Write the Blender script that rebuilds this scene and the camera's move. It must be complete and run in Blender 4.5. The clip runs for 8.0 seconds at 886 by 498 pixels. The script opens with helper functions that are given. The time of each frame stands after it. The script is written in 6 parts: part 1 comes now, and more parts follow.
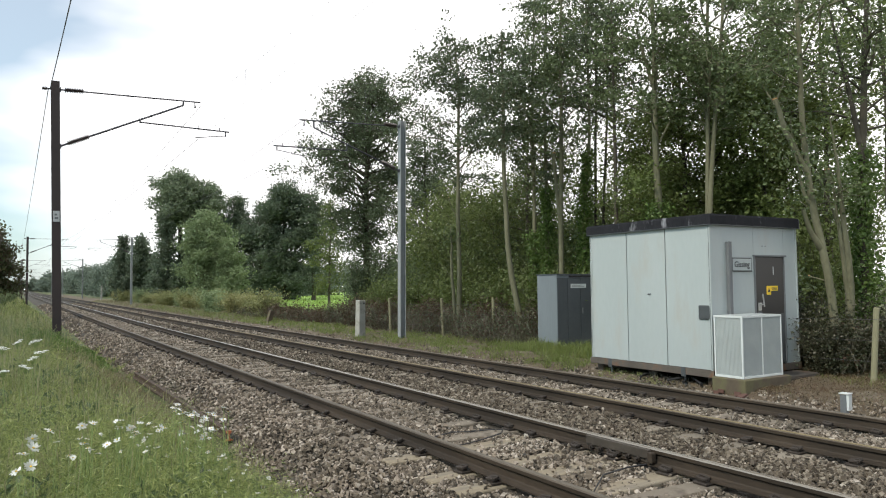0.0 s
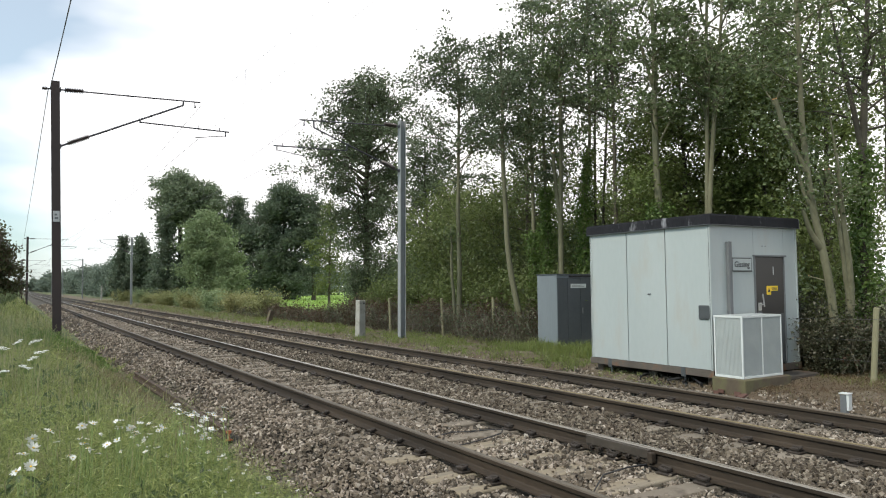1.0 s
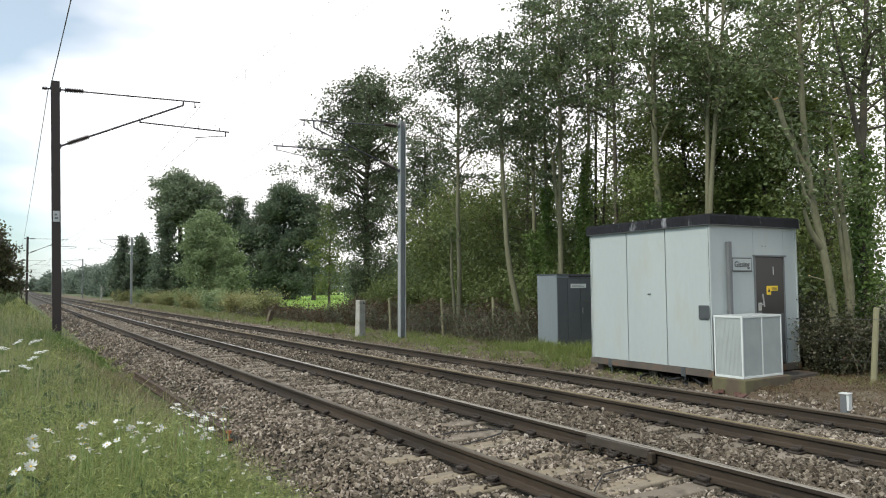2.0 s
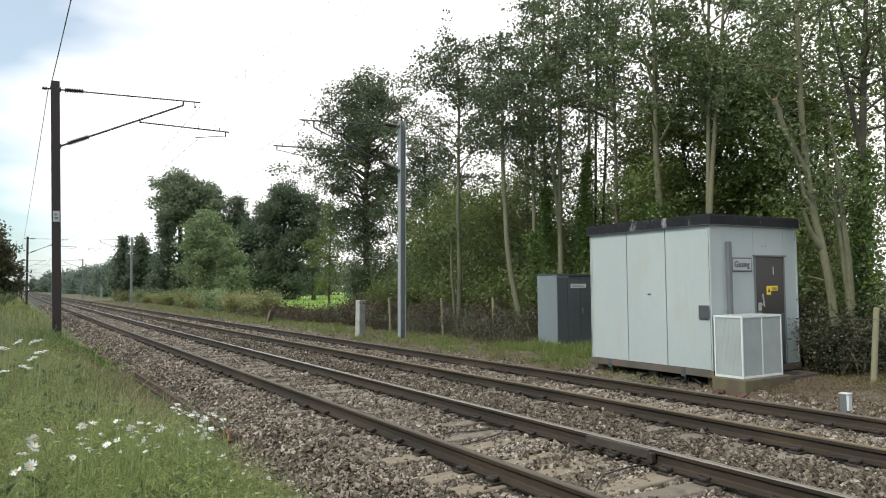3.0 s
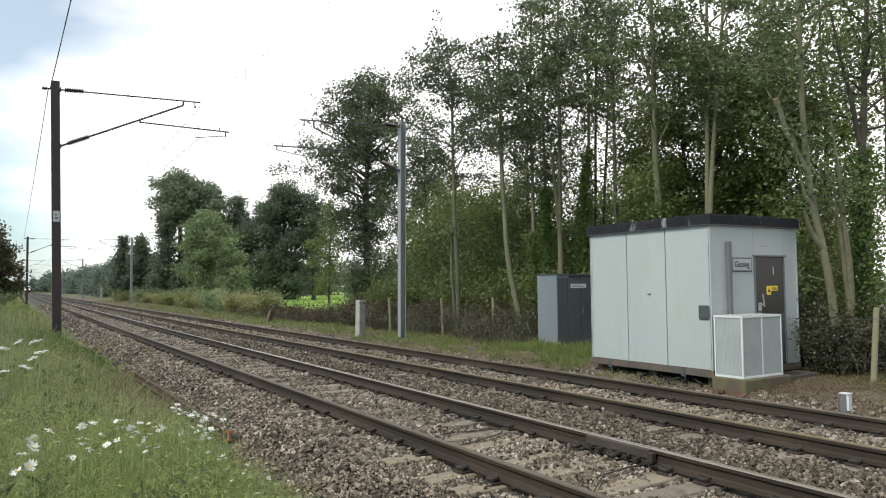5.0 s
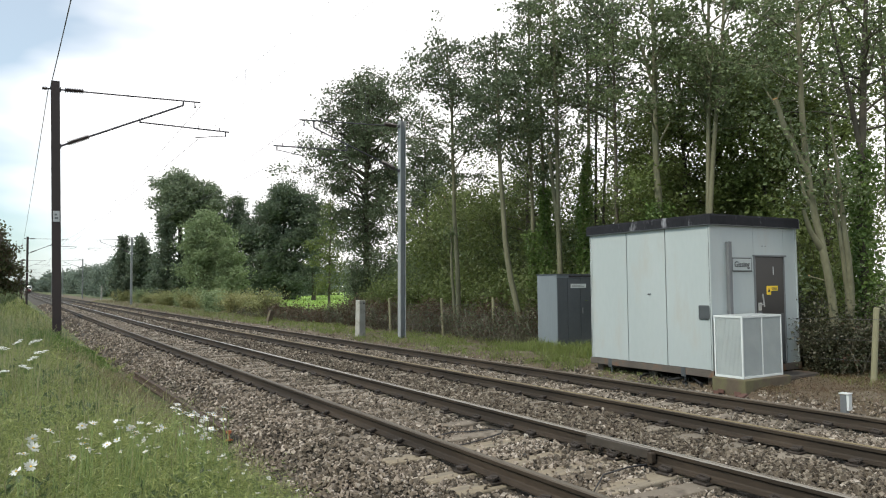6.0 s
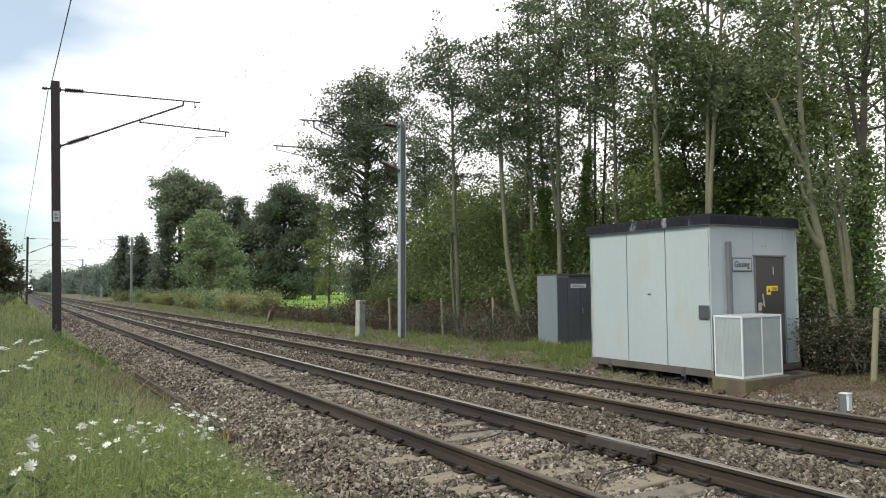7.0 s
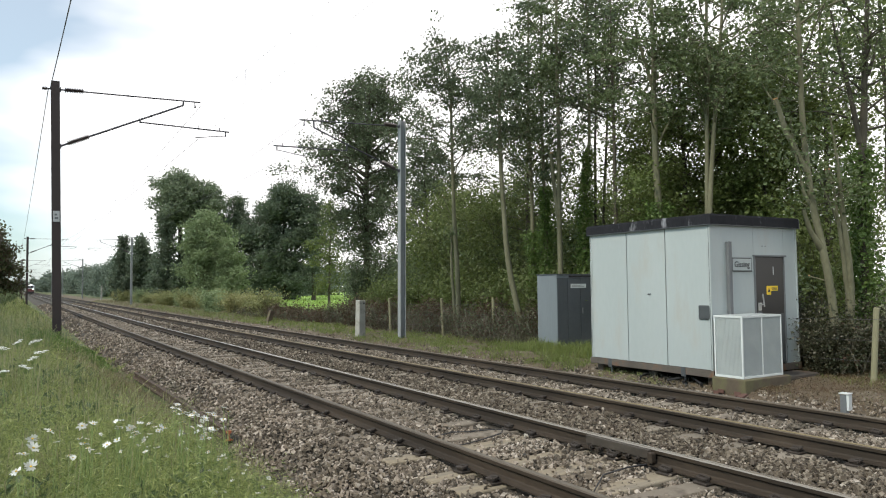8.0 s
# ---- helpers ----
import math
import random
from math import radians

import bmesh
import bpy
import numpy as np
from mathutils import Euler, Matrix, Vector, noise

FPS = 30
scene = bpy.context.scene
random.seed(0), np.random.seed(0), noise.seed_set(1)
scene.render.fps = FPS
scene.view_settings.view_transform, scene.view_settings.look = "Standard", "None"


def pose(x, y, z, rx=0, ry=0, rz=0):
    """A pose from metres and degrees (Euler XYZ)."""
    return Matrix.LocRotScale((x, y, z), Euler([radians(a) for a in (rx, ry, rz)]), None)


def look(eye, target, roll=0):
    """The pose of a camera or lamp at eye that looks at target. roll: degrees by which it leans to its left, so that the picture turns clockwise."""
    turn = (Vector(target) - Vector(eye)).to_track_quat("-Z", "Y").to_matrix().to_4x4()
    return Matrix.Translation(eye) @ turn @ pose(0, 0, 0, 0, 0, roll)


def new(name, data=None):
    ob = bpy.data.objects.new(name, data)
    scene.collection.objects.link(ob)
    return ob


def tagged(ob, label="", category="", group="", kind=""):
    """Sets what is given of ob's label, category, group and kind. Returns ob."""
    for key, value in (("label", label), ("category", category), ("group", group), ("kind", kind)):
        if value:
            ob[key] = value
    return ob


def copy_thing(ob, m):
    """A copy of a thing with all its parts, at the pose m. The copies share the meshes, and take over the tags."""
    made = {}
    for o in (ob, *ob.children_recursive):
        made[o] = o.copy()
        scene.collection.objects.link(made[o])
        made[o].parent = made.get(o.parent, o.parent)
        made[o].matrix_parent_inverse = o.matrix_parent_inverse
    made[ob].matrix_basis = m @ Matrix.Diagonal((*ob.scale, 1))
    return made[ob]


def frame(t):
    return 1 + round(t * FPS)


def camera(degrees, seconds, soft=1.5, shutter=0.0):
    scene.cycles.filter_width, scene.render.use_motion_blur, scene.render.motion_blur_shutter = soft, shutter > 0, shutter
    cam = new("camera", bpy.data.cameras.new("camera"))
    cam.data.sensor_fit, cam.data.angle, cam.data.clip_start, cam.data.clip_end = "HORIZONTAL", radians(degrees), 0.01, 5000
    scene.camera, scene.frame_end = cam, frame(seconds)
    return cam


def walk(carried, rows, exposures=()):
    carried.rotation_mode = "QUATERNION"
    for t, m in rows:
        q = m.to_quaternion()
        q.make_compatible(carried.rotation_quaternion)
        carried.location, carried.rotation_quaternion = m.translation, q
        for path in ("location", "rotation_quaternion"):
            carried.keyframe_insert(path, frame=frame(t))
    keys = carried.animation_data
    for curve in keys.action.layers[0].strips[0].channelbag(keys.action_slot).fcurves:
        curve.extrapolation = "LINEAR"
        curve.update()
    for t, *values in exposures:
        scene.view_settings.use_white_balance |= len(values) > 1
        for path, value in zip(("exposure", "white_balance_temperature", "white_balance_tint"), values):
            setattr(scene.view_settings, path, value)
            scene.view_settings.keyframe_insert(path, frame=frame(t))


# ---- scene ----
cam = camera(63.3, 8.0, soft=1.08)
EYE, AIM = (0.0, 0.0, 1.565), (5.183, 8.537, 2.073)
walk(cam, [(0.0, look(EYE, AIM, -0.6)), (8.0, look(EYE, AIM, -0.6))], exposures=[(0.0, 0.45), (8.0, 0.45)])

# ---- sky and sun ----
world = bpy.data.worlds.new("overcast_sky")
scene.world = world
world.use_nodes = True
SUN_AZ, SUN_EL = radians(-100), radians(46)       # azimuth from +y towards +x


def sky_nodes():
    nt = world.node_tree
    nt.nodes.clear()
    N, L = nt.nodes.new, nt.links.new
    out, bg, mix = N("ShaderNodeOutputWorld"), N("ShaderNodeBackground"), N("ShaderNodeMix")
    sky, tc, noi, ramp, mp = N("ShaderNodeTexSky"), N("ShaderNodeTexCoord"), N("ShaderNodeTexNoise"), N("ShaderNodeValToRGB"), N("ShaderNodeMapping")
    sky.sky_type, sky.sun_disc, sky.sun_elevation, sky.sun_rotation = "NISHITA", False, SUN_EL, SUN_AZ
    sky.ozone_density, sky.dust_density = 0.0, 1.5
    scale = N("ShaderNodeVectorMath")
    scale.operation = "MULTIPLY"
    scale.inputs[1].default_value = (0.067, 0.106, 0.111)
    mp.inputs["Scale"].default_value = (1.0, 1.0, 2.6)
    mp.inputs["Location"].default_value = SKY_SHIFT
    noi.inputs["Scale"].default_value, noi.inputs["Detail"].default_value, noi.inputs["Roughness"].default_value = 1.7, 5, 0.5
    ramp.color_ramp.elements[0].position, ramp.color_ramp.elements[1].position = 0.455, 0.66
    ramp.color_ramp.elements[0].color, ramp.color_ramp.elements[1].color = (0.3, 0.3, 0.3, 1), (1, 1, 1, 1)
    mix.data_type = "RGBA"
    mix.inputs[7].default_value = (1.09, 1.07, 1.08, 1)
    L(tc.outputs["Generated"], mp.inputs[0]), L(mp.outputs[0], noi.inputs["Vector"])
    sep, add = N("ShaderNodeSeparateXYZ"), N("ShaderNodeMath")
    add.operation = "MULTIPLY_ADD"                    # the cloud thickens towards +x
    add.inputs[1].default_value = 1.0
    L(tc.outputs["Generated"], sep.inputs[0]), L(sep.outputs["X"], add.inputs[0]), L(noi.outputs[0], add.inputs[2])
    low = N("ShaderNodeMath")
    low.operation = "MULTIPLY_ADD"                    # and towards the horizon
    low.inputs[1].default_value = -0.3
    L(sep.outputs["Z"], low.inputs[0]), L(add.outputs[0], low.inputs[2])
    L(low.outputs[0], ramp.inputs[0]), L(ramp.outputs[0], mix.inputs[0])
    L(sky.outputs[0], scale.inputs[0]), L(scale.outputs[0], mix.inputs[6])
    L(mix.outputs[2], bg.inputs[0]), L(bg.outputs[0], out.inputs[0])
    bg.inputs[1].default_value = 1.0


SKY_SHIFT = (0.3, 0.0, 0.0)
sky_nodes()
sun = new("sun", bpy.data.lights.new("sun", "SUN"))
sun.data.energy, sun.data.angle, sun.data.color = 2.4, radians(10), (1.0, 0.93, 0.82)
SUN_DIR = Vector((math.sin(SUN_AZ) * math.cos(SUN_EL), math.cos(SUN_AZ) * math.cos(SUN_EL), math.sin(SUN_EL)))
sun.matrix_world = look(SUN_DIR * 60, (0, 0, 0))


# ---- materials ----
def surface(name, ramp, scale=6.0, rough=0.8, metal=0.0, bump=0.3, fine=40.0, by="noise", coord="Object", rough_var=0.1,
            wear=None, wear_scale=2.0, wear_at=0.6, stretch=(1, 1, 1), dist=0.01, translucent=0.0, spec=0.5, mixrand=0.5):
    """Principled surface: colour ramp over two scales of noise (or a random value per island or per object), with relief and wear."""
    m = bpy.data.materials.new(name)
    m.use_nodes = True
    nt = m.node_tree
    N, L = nt.nodes.new, nt.links.new
    bsdf = nt.nodes["Principled BSDF"]
    tc, mp = N("ShaderNodeTexCoord"), N("ShaderNodeMapping")
    mp.inputs["Scale"].default_value = stretch
    L(tc.outputs[coord], mp.inputs[0])
    big, small = N("ShaderNodeTexNoise"), N("ShaderNodeTexNoise")
    for n, s, d in ((big, scale, 4), (small, fine, 5)):
        n.inputs["Scale"].default_value, n.inputs["Detail"].default_value = s, d
        L(mp.outputs[0], n.inputs["Vector"])
    val = N("ShaderNodeMix")
    val.data_type = "FLOAT"
    val.inputs[0].default_value = 0.4
    L(big.outputs[0], val.inputs[2]), L(small.outputs[0], val.inputs[3])
    fac = val.outputs[0]
    if by in ("island", "object"):
        src = N("ShaderNodeNewGeometry").outputs["Random Per Island"] if by == "island" else N("ShaderNodeObjectInfo").outputs["Random"]
        mr = N("ShaderNodeMix")
        mr.data_type = "FLOAT"
        mr.inputs[0].default_value = mixrand
        L(fac, mr.inputs[2]), L(src, mr.inputs[3])
        fac = mr.outputs[0]
    cr = N("ShaderNodeValToRGB")
    els = cr.color_ramp.elements
    lo, hi = (0.3, 0.7) if by == "noise" else (0.2, 0.85)
    for i, c in enumerate(ramp):
        p = lo + (hi - lo) * i / max(1, len(ramp) - 1)
        e = els[i] if i < 2 else els.new(p)
        e.position, e.color = p, (*c, 1)
    L(fac, cr.inputs[0])
    col = cr.outputs[0]
    if wear:
        wn, wr, wm = N("ShaderNodeTexNoise"), N("ShaderNodeValToRGB"), N("ShaderNodeMix")
        wn.inputs["Scale"].default_value, wn.inputs["Detail"].default_value, wn.inputs["Roughness"].default_value = wear_scale, 8, 0.65
        L(mp.outputs[0], wn.inputs["Vector"])
        wr.color_ramp.elements[0].position, wr.color_ramp.elements[1].position = wear_at - 0.06, wear_at + 0.1
        L(wn.outputs[0], wr.inputs[0])
        wm.data_type = "RGBA"
        wm.inputs[7].default_value = (*wear, 1)
        L(wr.outputs[0], wm.inputs[0]), L(col, wm.inputs[6])
        col = wm.outputs[2]
    L(col, bsdf.inputs["Base Color"])
    bsdf.inputs["Metallic"].default_value = metal
    bsdf.inputs["Specular IOR Level"].default_value = spec
    ro = N("ShaderNodeMapRange")
    ro.inputs["To Min"].default_value, ro.inputs["To Max"].default_value = max(0.02, rough - rough_var), min(1, rough + rough_var)
    L(small.outputs[0], ro.inputs[0]), L(ro.outputs[0], bsdf.inputs["Roughness"])
    if bump:
        b = N("ShaderNodeBump")
        b.inputs["Strength"].default_value, b.inputs["Distance"].default_value = bump, dist
        L(val.outputs[0], b.inputs["Height"]), L(b.outputs[0], bsdf.inputs["Normal"])
    if translucent:
        tr, ms = N("ShaderNodeBsdfTranslucent"), N("ShaderNodeMixShader")
        ms.inputs[0].default_value = translucent
        L(col, tr.inputs[0]), L(bsdf.outputs[0], ms.inputs[1]), L(tr.outputs[0], ms.inputs[2])
        L(ms.outputs[0], nt.nodes["Material Output"].inputs[0])
    return m


def leaf(name, ramp, tr=0.42, mixrand=0.55, scale=0.5, wear=None, wear_scale=1.0, wear_at=0.55):
    return surface(name, ramp, scale=scale, fine=3.0, rough=0.45, bump=0, by="island", translucent=tr, spec=0.5, mixrand=mixrand, wear=wear, wear_scale=wear_scale, wear_at=wear_at)


M = dict(
    ground=surface("meadow_soil", [(0.06, 0.05, 0.03), (0.07, 0.085, 0.025), (0.1, 0.13, 0.035)], scale=0.35, fine=9, rough=0.95, bump=0.6, dist=0.05, coord="Object"),
    field=surface("bright_meadow", [(0.18, 0.3, 0.05), (0.24, 0.37, 0.075)], scale=0.4, fine=12, rough=0.9, bump=0.5, dist=0.03),
    verge=surface("dry_verge", [(0.06, 0.039, 0.024), (0.1, 0.072, 0.046), (0.08, 0.07, 0.035)], scale=1.2, fine=25, rough=0.95, bump=0.7, dist=0.03, wear=(0.17, 0.145, 0.11), wear_scale=1.5, wear_at=0.58),
    bed=surface("ballast_bed", [(0.016, 0.013, 0.01), (0.045, 0.038, 0.029), (0.1, 0.085, 0.067)], scale=3, fine=28, rough=0.95, bump=1.0, dist=0.06),
    stone=surface("ballast_stone", [(0.05, 0.04, 0.029), (0.123, 0.098, 0.072), (0.222, 0.181, 0.14), (0.43, 0.375, 0.318)], scale=1.5, fine=40, rough=0.9, bump=0.5, by="island", mixrand=0.62, wear=(0.07, 0.058, 0.042), wear_scale=0.55, wear_at=0.57),
    stone_single=surface("single_ballast_stone", [(0.05, 0.04, 0.029), (0.123, 0.098, 0.072), (0.222, 0.181, 0.14), (0.43, 0.375, 0.318)], scale=1.5, fine=40, rough=0.9, bump=0.5, by="object", mixrand=0.62, wear=(0.07, 0.058, 0.042), wear_scale=0.55, wear_at=0.57),
    stone_oily=surface("oily_ballast_stone", [(0.034, 0.025, 0.017), (0.074, 0.056, 0.038), (0.125, 0.1, 0.072), (0.24, 0.205, 0.16)], scale=1.5, fine=40, rough=0.85, bump=0.5, by="island", mixrand=0.6),
    rail_side=surface("rusty_rail_side", [(0.02, 0.0145, 0.01), (0.038, 0.027, 0.018), (0.068, 0.048, 0.032)], scale=3, fine=60, rough=0.75, metal=0.25, bump=0.3, dist=0.003, stretch=(1, 0.25, 1)),
    rail_top=surface("worn_rail_head", [(0.15, 0.125, 0.1), (0.24, 0.205, 0.165)], scale=2, fine=50, rough=0.27, rough_var=0.06, metal=0.0, spec=1.0, bump=0.05, dist=0.001, stretch=(1, 0.05, 1)),
    rail_polish=surface("polished_gauge_corner", [(0.22, 0.19, 0.155), (0.32, 0.28, 0.235)], scale=2, fine=50, rough=0.3, metal=0.3, spec=1.0, bump=0.03, dist=0.001, stretch=(1, 0.05, 1)),
    rail_shoulder=surface("brown_rail_shoulder", [(0.07, 0.053, 0.038), (0.13, 0.1, 0.072)], scale=2, fine=50, rough=0.6, metal=0.3, bump=0.1, dist=0.001, stretch=(1, 0.05, 1)),
    rail_top_dull=surface("dull_rail_head", [(0.1, 0.085, 0.065), (0.17, 0.145, 0.11)], scale=2, fine=50, rough=0.6, metal=0.4, bump=0.08, dist=0.001, stretch=(1, 0.05, 1)),
    rail_top_ochre=surface("ochre_rail_head", [(0.16, 0.125, 0.06), (0.26, 0.2, 0.1)], scale=2, fine=50, rough=0.65, metal=0.3, bump=0.08, dist=0.001, stretch=(1, 0.05, 1)),
    sleeper=surface("weathered_concrete_sleeper", [(0.125, 0.103, 0.077), (0.2, 0.168, 0.13), (0.28, 0.24, 0.187)], scale=4, fine=45, rough=0.9, bump=0.4, dist=0.005, by="object", mixrand=0.3, wear=(0.1, 0.08, 0.06), wear_scale=5, wear_at=0.56),
    timber=surface("weathered_timber_sleeper", [(0.155, 0.122, 0.081), (0.235, 0.194, 0.135), (0.325, 0.275, 0.194)], scale=3, fine=40, rough=0.9, bump=0.5, dist=0.005, stretch=(0.2, 1, 1), wear=(0.14, 0.12, 0.095), wear_scale=5, wear_at=0.56),
    joint=surface("worn_joint_steel", [(0.05, 0.04, 0.032), (0.09, 0.075, 0.06)], scale=6, fine=50, rough=0.6, metal=0.3, bump=0.2, dist=0.003),
    chair=surface("rail_fastening_iron", [(0.03, 0.024, 0.02), (0.07, 0.055, 0.045)], scale=9, fine=60, rough=0.7, metal=0.4, bump=0.3, dist=0.003),
    rust=surface("orange_rust", [(0.04, 0.03, 0.023), (0.075, 0.05, 0.036), (0.055, 0.045, 0.035)], scale=2, fine=50, rough=0.85, metal=0.2, bump=0.4, dist=0.004),
    rust_end=surface("fresh_rust", [(0.4, 0.12, 0.05), (0.3, 0.1, 0.045)], scale=8, fine=50, rough=0.85, bump=0.3, dist=0.003),
    panel=surface("pale_grey_panel", [(0.335, 0.368, 0.366), (0.378, 0.41, 0.407)], scale=1.2, fine=14, rough=0.5, bump=0.06, dist=0.003, wear=(0.355, 0.36, 0.34), wear_scale=2.2, wear_at=0.6, stretch=(1, 1, 0.35)),
    white_trim=surface("white_trim_paint", [(0.52, 0.54, 0.535), (0.6, 0.62, 0.61)], scale=3, fine=30, rough=0.45, bump=0.05, dist=0.002),
    fascia=surface("black_roof_felt", [(0.012, 0.012, 0.015), (0.028, 0.028, 0.032)], scale=3, fine=25, rough=0.85, spec=0.15, bump=0.3, dist=0.004, wear=(0.3, 0.3, 0.32), wear_scale=3.4, wear_at=0.62, stretch=(1, 1.4, 0.5)),
    steel_base=surface("grimy_base_beam", [(0.07, 0.058, 0.048), (0.13, 0.108, 0.09)], scale=3, fine=30, rough=0.75, metal=0.1, bump=0.2, dist=0.003, wear=(0.16, 0.08, 0.04), wear_scale=3, wear_at=0.58),
    seam=surface("dark_joint_seal", [(0.03, 0.03, 0.032), (0.06, 0.06, 0.062)], rough=0.7, bump=0.05),
    door=surface("black_door_paint", [(0.012, 0.011, 0.011), (0.025, 0.022, 0.02)], scale=2, fine=20, rough=0.4, bump=0.08, dist=0.002),
    grey_pvc=surface("mid_grey_plastic", [(0.1, 0.106, 0.112), (0.14, 0.146, 0.152)], scale=3, fine=30, rough=0.55, bump=0.06, dist=0.002),
    dark_pad=surface("dark_grey_plate", [(0.045, 0.05, 0.052), (0.07, 0.075, 0.08)], rough=0.5, bump=0.05),
    cab_light=surface("grey_cabinet_paint", [(0.135, 0.155, 0.17), (0.175, 0.195, 0.21)], scale=1.5, fine=18, rough=0.5, bump=0.05, dist=0.002, stretch=(1, 1, 0.3)),
    cab_dark=surface("dark_grey_cabinet_paint", [(0.05, 0.058, 0.066), (0.075, 0.085, 0.095)], scale=1.5, fine=18, rough=0.5, bump=0.05, dist=0.002),
    mesh_white=surface("white_perforated_sheet", [(0.29, 0.315, 0.31), (0.35, 0.375, 0.37)], scale=4, fine=60, rough=0.6, bump=0.25, dist=0.004),
    concrete=surface("plinth_concrete", [(0.07, 0.05, 0.034), (0.115, 0.092, 0.064)], scale=3, fine=25, rough=0.9, bump=0.4, dist=0.006, wear=(0.11, 0.1, 0.05), wear_scale=2.5, wear_at=0.5),
    brick=surface("red_brick_rubble", [(0.075, 0.036, 0.026), (0.11, 0.055, 0.042)], scale=6, fine=50, rough=0.9, bump=0.4, by="object"),
    post_concrete=surface("post_concrete", [(0.26, 0.25, 0.22), (0.38, 0.37, 0.33)], scale=3, fine=30, rough=0.9, bump=0.3, dist=0.005, wear=(0.14, 0.14, 0.1), wear_scale=4, wear_at=0.58),
    post_wood=surface("weathered_fence_wood", [(0.15, 0.14, 0.085), (0.25, 0.235, 0.145)], scale=4, fine=30, rough=0.9, bump=0.5, dist=0.006, by="object", stretch=(1, 1, 0.2), mixrand=0.3),
    mast_dark=surface("dark_brown_mast_paint", [(0.022, 0.014, 0.014), (0.036, 0.024, 0.022)], scale=2, fine=20, rough=0.6, metal=0.1, bump=0.1, dist=0.003),
    mast_grey=surface("galvanised_mast", [(0.22, 0.226, 0.226), (0.31, 0.316, 0.312)], scale=1.5, fine=30, rough=0.5, metal=0.15, bump=0.06, dist=0.002, stretch=(1, 1, 0.3)),
    tube=surface("cantilever_tube", [(0.06, 0.06, 0.07), (0.1, 0.1, 0.11)], rough=0.6, metal=0.4, bump=0.05),
    insulator=surface("brown_insulator", [(0.035, 0.022, 0.02), (0.06, 0.04, 0.035)], rough=0.3, bump=0),
    # paler copy of the wire colour, imitates glare of the overexposed sky
    wire_pale=surface("sky_washed_wire", [(0.16, 0.17, 0.16), (0.2, 0.21, 0.2)], rough=0.5, bump=0),
    wire=surface("weathered_copper_wire", [(0.08, 0.08, 0.085), (0.12, 0.12, 0.125)], rough=0.6, metal=0.3, bump=0),
    white_plate=surface("white_number_plate", [(0.36, 0.37, 0.38), (0.42, 0.43, 0.44)], rough=0.5, bump=0),
    black_ink=surface("black_ink", [(0.015, 0.015, 0.017), (0.025, 0.025, 0.028)], rough=0.5, bump=0),
    yellow=surface("warning_yellow", [(0.75, 0.5, 0.02), (0.8, 0.56, 0.03)], rough=0.5, bump=0),
    chrome=surface("worn_steel_handle", [(0.45, 0.45, 0.45), (0.55, 0.55, 0.55)], rough=0.35, metal=0.9, bump=0),
    cable=surface("black_cable", [(0.012, 0.012, 0.013), (0.03, 0.028, 0.027)], rough=0.6, bump=0),
    bark=surface("grey_green_bark", [(0.08, 0.078, 0.045), (0.13, 0.125, 0.075), (0.18, 0.173, 0.112)], scale=2.5, fine=22, rough=0.9, bump=0.6, dist=0.015, stretch=(1, 1, 0.35)),
    bark_dark=surface("dark_bark", [(0.045, 0.038, 0.028), (0.09, 0.078, 0.058)], scale=2.5, fine=22, rough=0.95, bump=0.6, dist=0.015, stretch=(1, 1, 0.35)),
    heartwood=surface("fresh_cut_wood", [(0.4, 0.22, 0.1), (0.5, 0.3, 0.15)], rough=0.8, bump=0.2),
    leaf_mid=leaf("mid_green_leaves", [(0.08, 0.105, 0.047), (0.13, 0.17, 0.072), (0.195, 0.245, 0.108)]),
    leaf_dark=leaf("dark_green_leaves", [(0.06, 0.085, 0.042), (0.095, 0.135, 0.06), (0.14, 0.185, 0.08)]),
    leaf_olive=leaf("olive_green_leaves", [(0.085, 0.11, 0.034), (0.135, 0.17, 0.052), (0.19, 0.23, 0.078)], tr=0.5, wear=(0.25, 0.28, 0.12), wear_scale=0.9, wear_at=0.6),
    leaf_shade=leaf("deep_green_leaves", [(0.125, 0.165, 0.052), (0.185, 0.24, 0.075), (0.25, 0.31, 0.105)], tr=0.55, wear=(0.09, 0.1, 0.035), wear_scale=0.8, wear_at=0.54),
    leaf_bluish=leaf("grey_green_leaves", [(0.062, 0.083, 0.044), (0.105, 0.135, 0.072), (0.155, 0.19, 0.104)]),
    # far foliage: aerial haze is mixed into these three leaf colours
    leaf_far=leaf("haze_tinted_grey_green_leaves", [(0.12, 0.16, 0.1), (0.175, 0.22, 0.13), (0.225, 0.27, 0.165)], mixrand=0.28),
    leaf_distant=leaf("haze_tinted_distant_leaves", [(0.15, 0.19, 0.15), (0.195, 0.24, 0.185), (0.24, 0.285, 0.215)], mixrand=0.28),
    leaf_oak=leaf("haze_tinted_oak_leaves", [(0.085, 0.115, 0.075), (0.12, 0.155, 0.1), (0.165, 0.2, 0.125)], mixrand=0.28),
    pale_straw=leaf("pale_grass_heads", [(0.28, 0.27, 0.15), (0.36, 0.34, 0.2)], tr=0.4),
    leaf_light=leaf("light_willow_leaves", [(0.15, 0.205, 0.1), (0.23, 0.295, 0.145), (0.31, 0.37, 0.2)], mixrand=0.28),
    leaf_yellow=leaf("yellow_green_leaves", [(0.2, 0.2, 0.08), (0.29, 0.285, 0.12), (0.38, 0.36, 0.18)]),
    leaf_hedge=leaf("hedge_leaves", [(0.18, 0.195, 0.075), (0.27, 0.28, 0.115), (0.37, 0.37, 0.175)]),
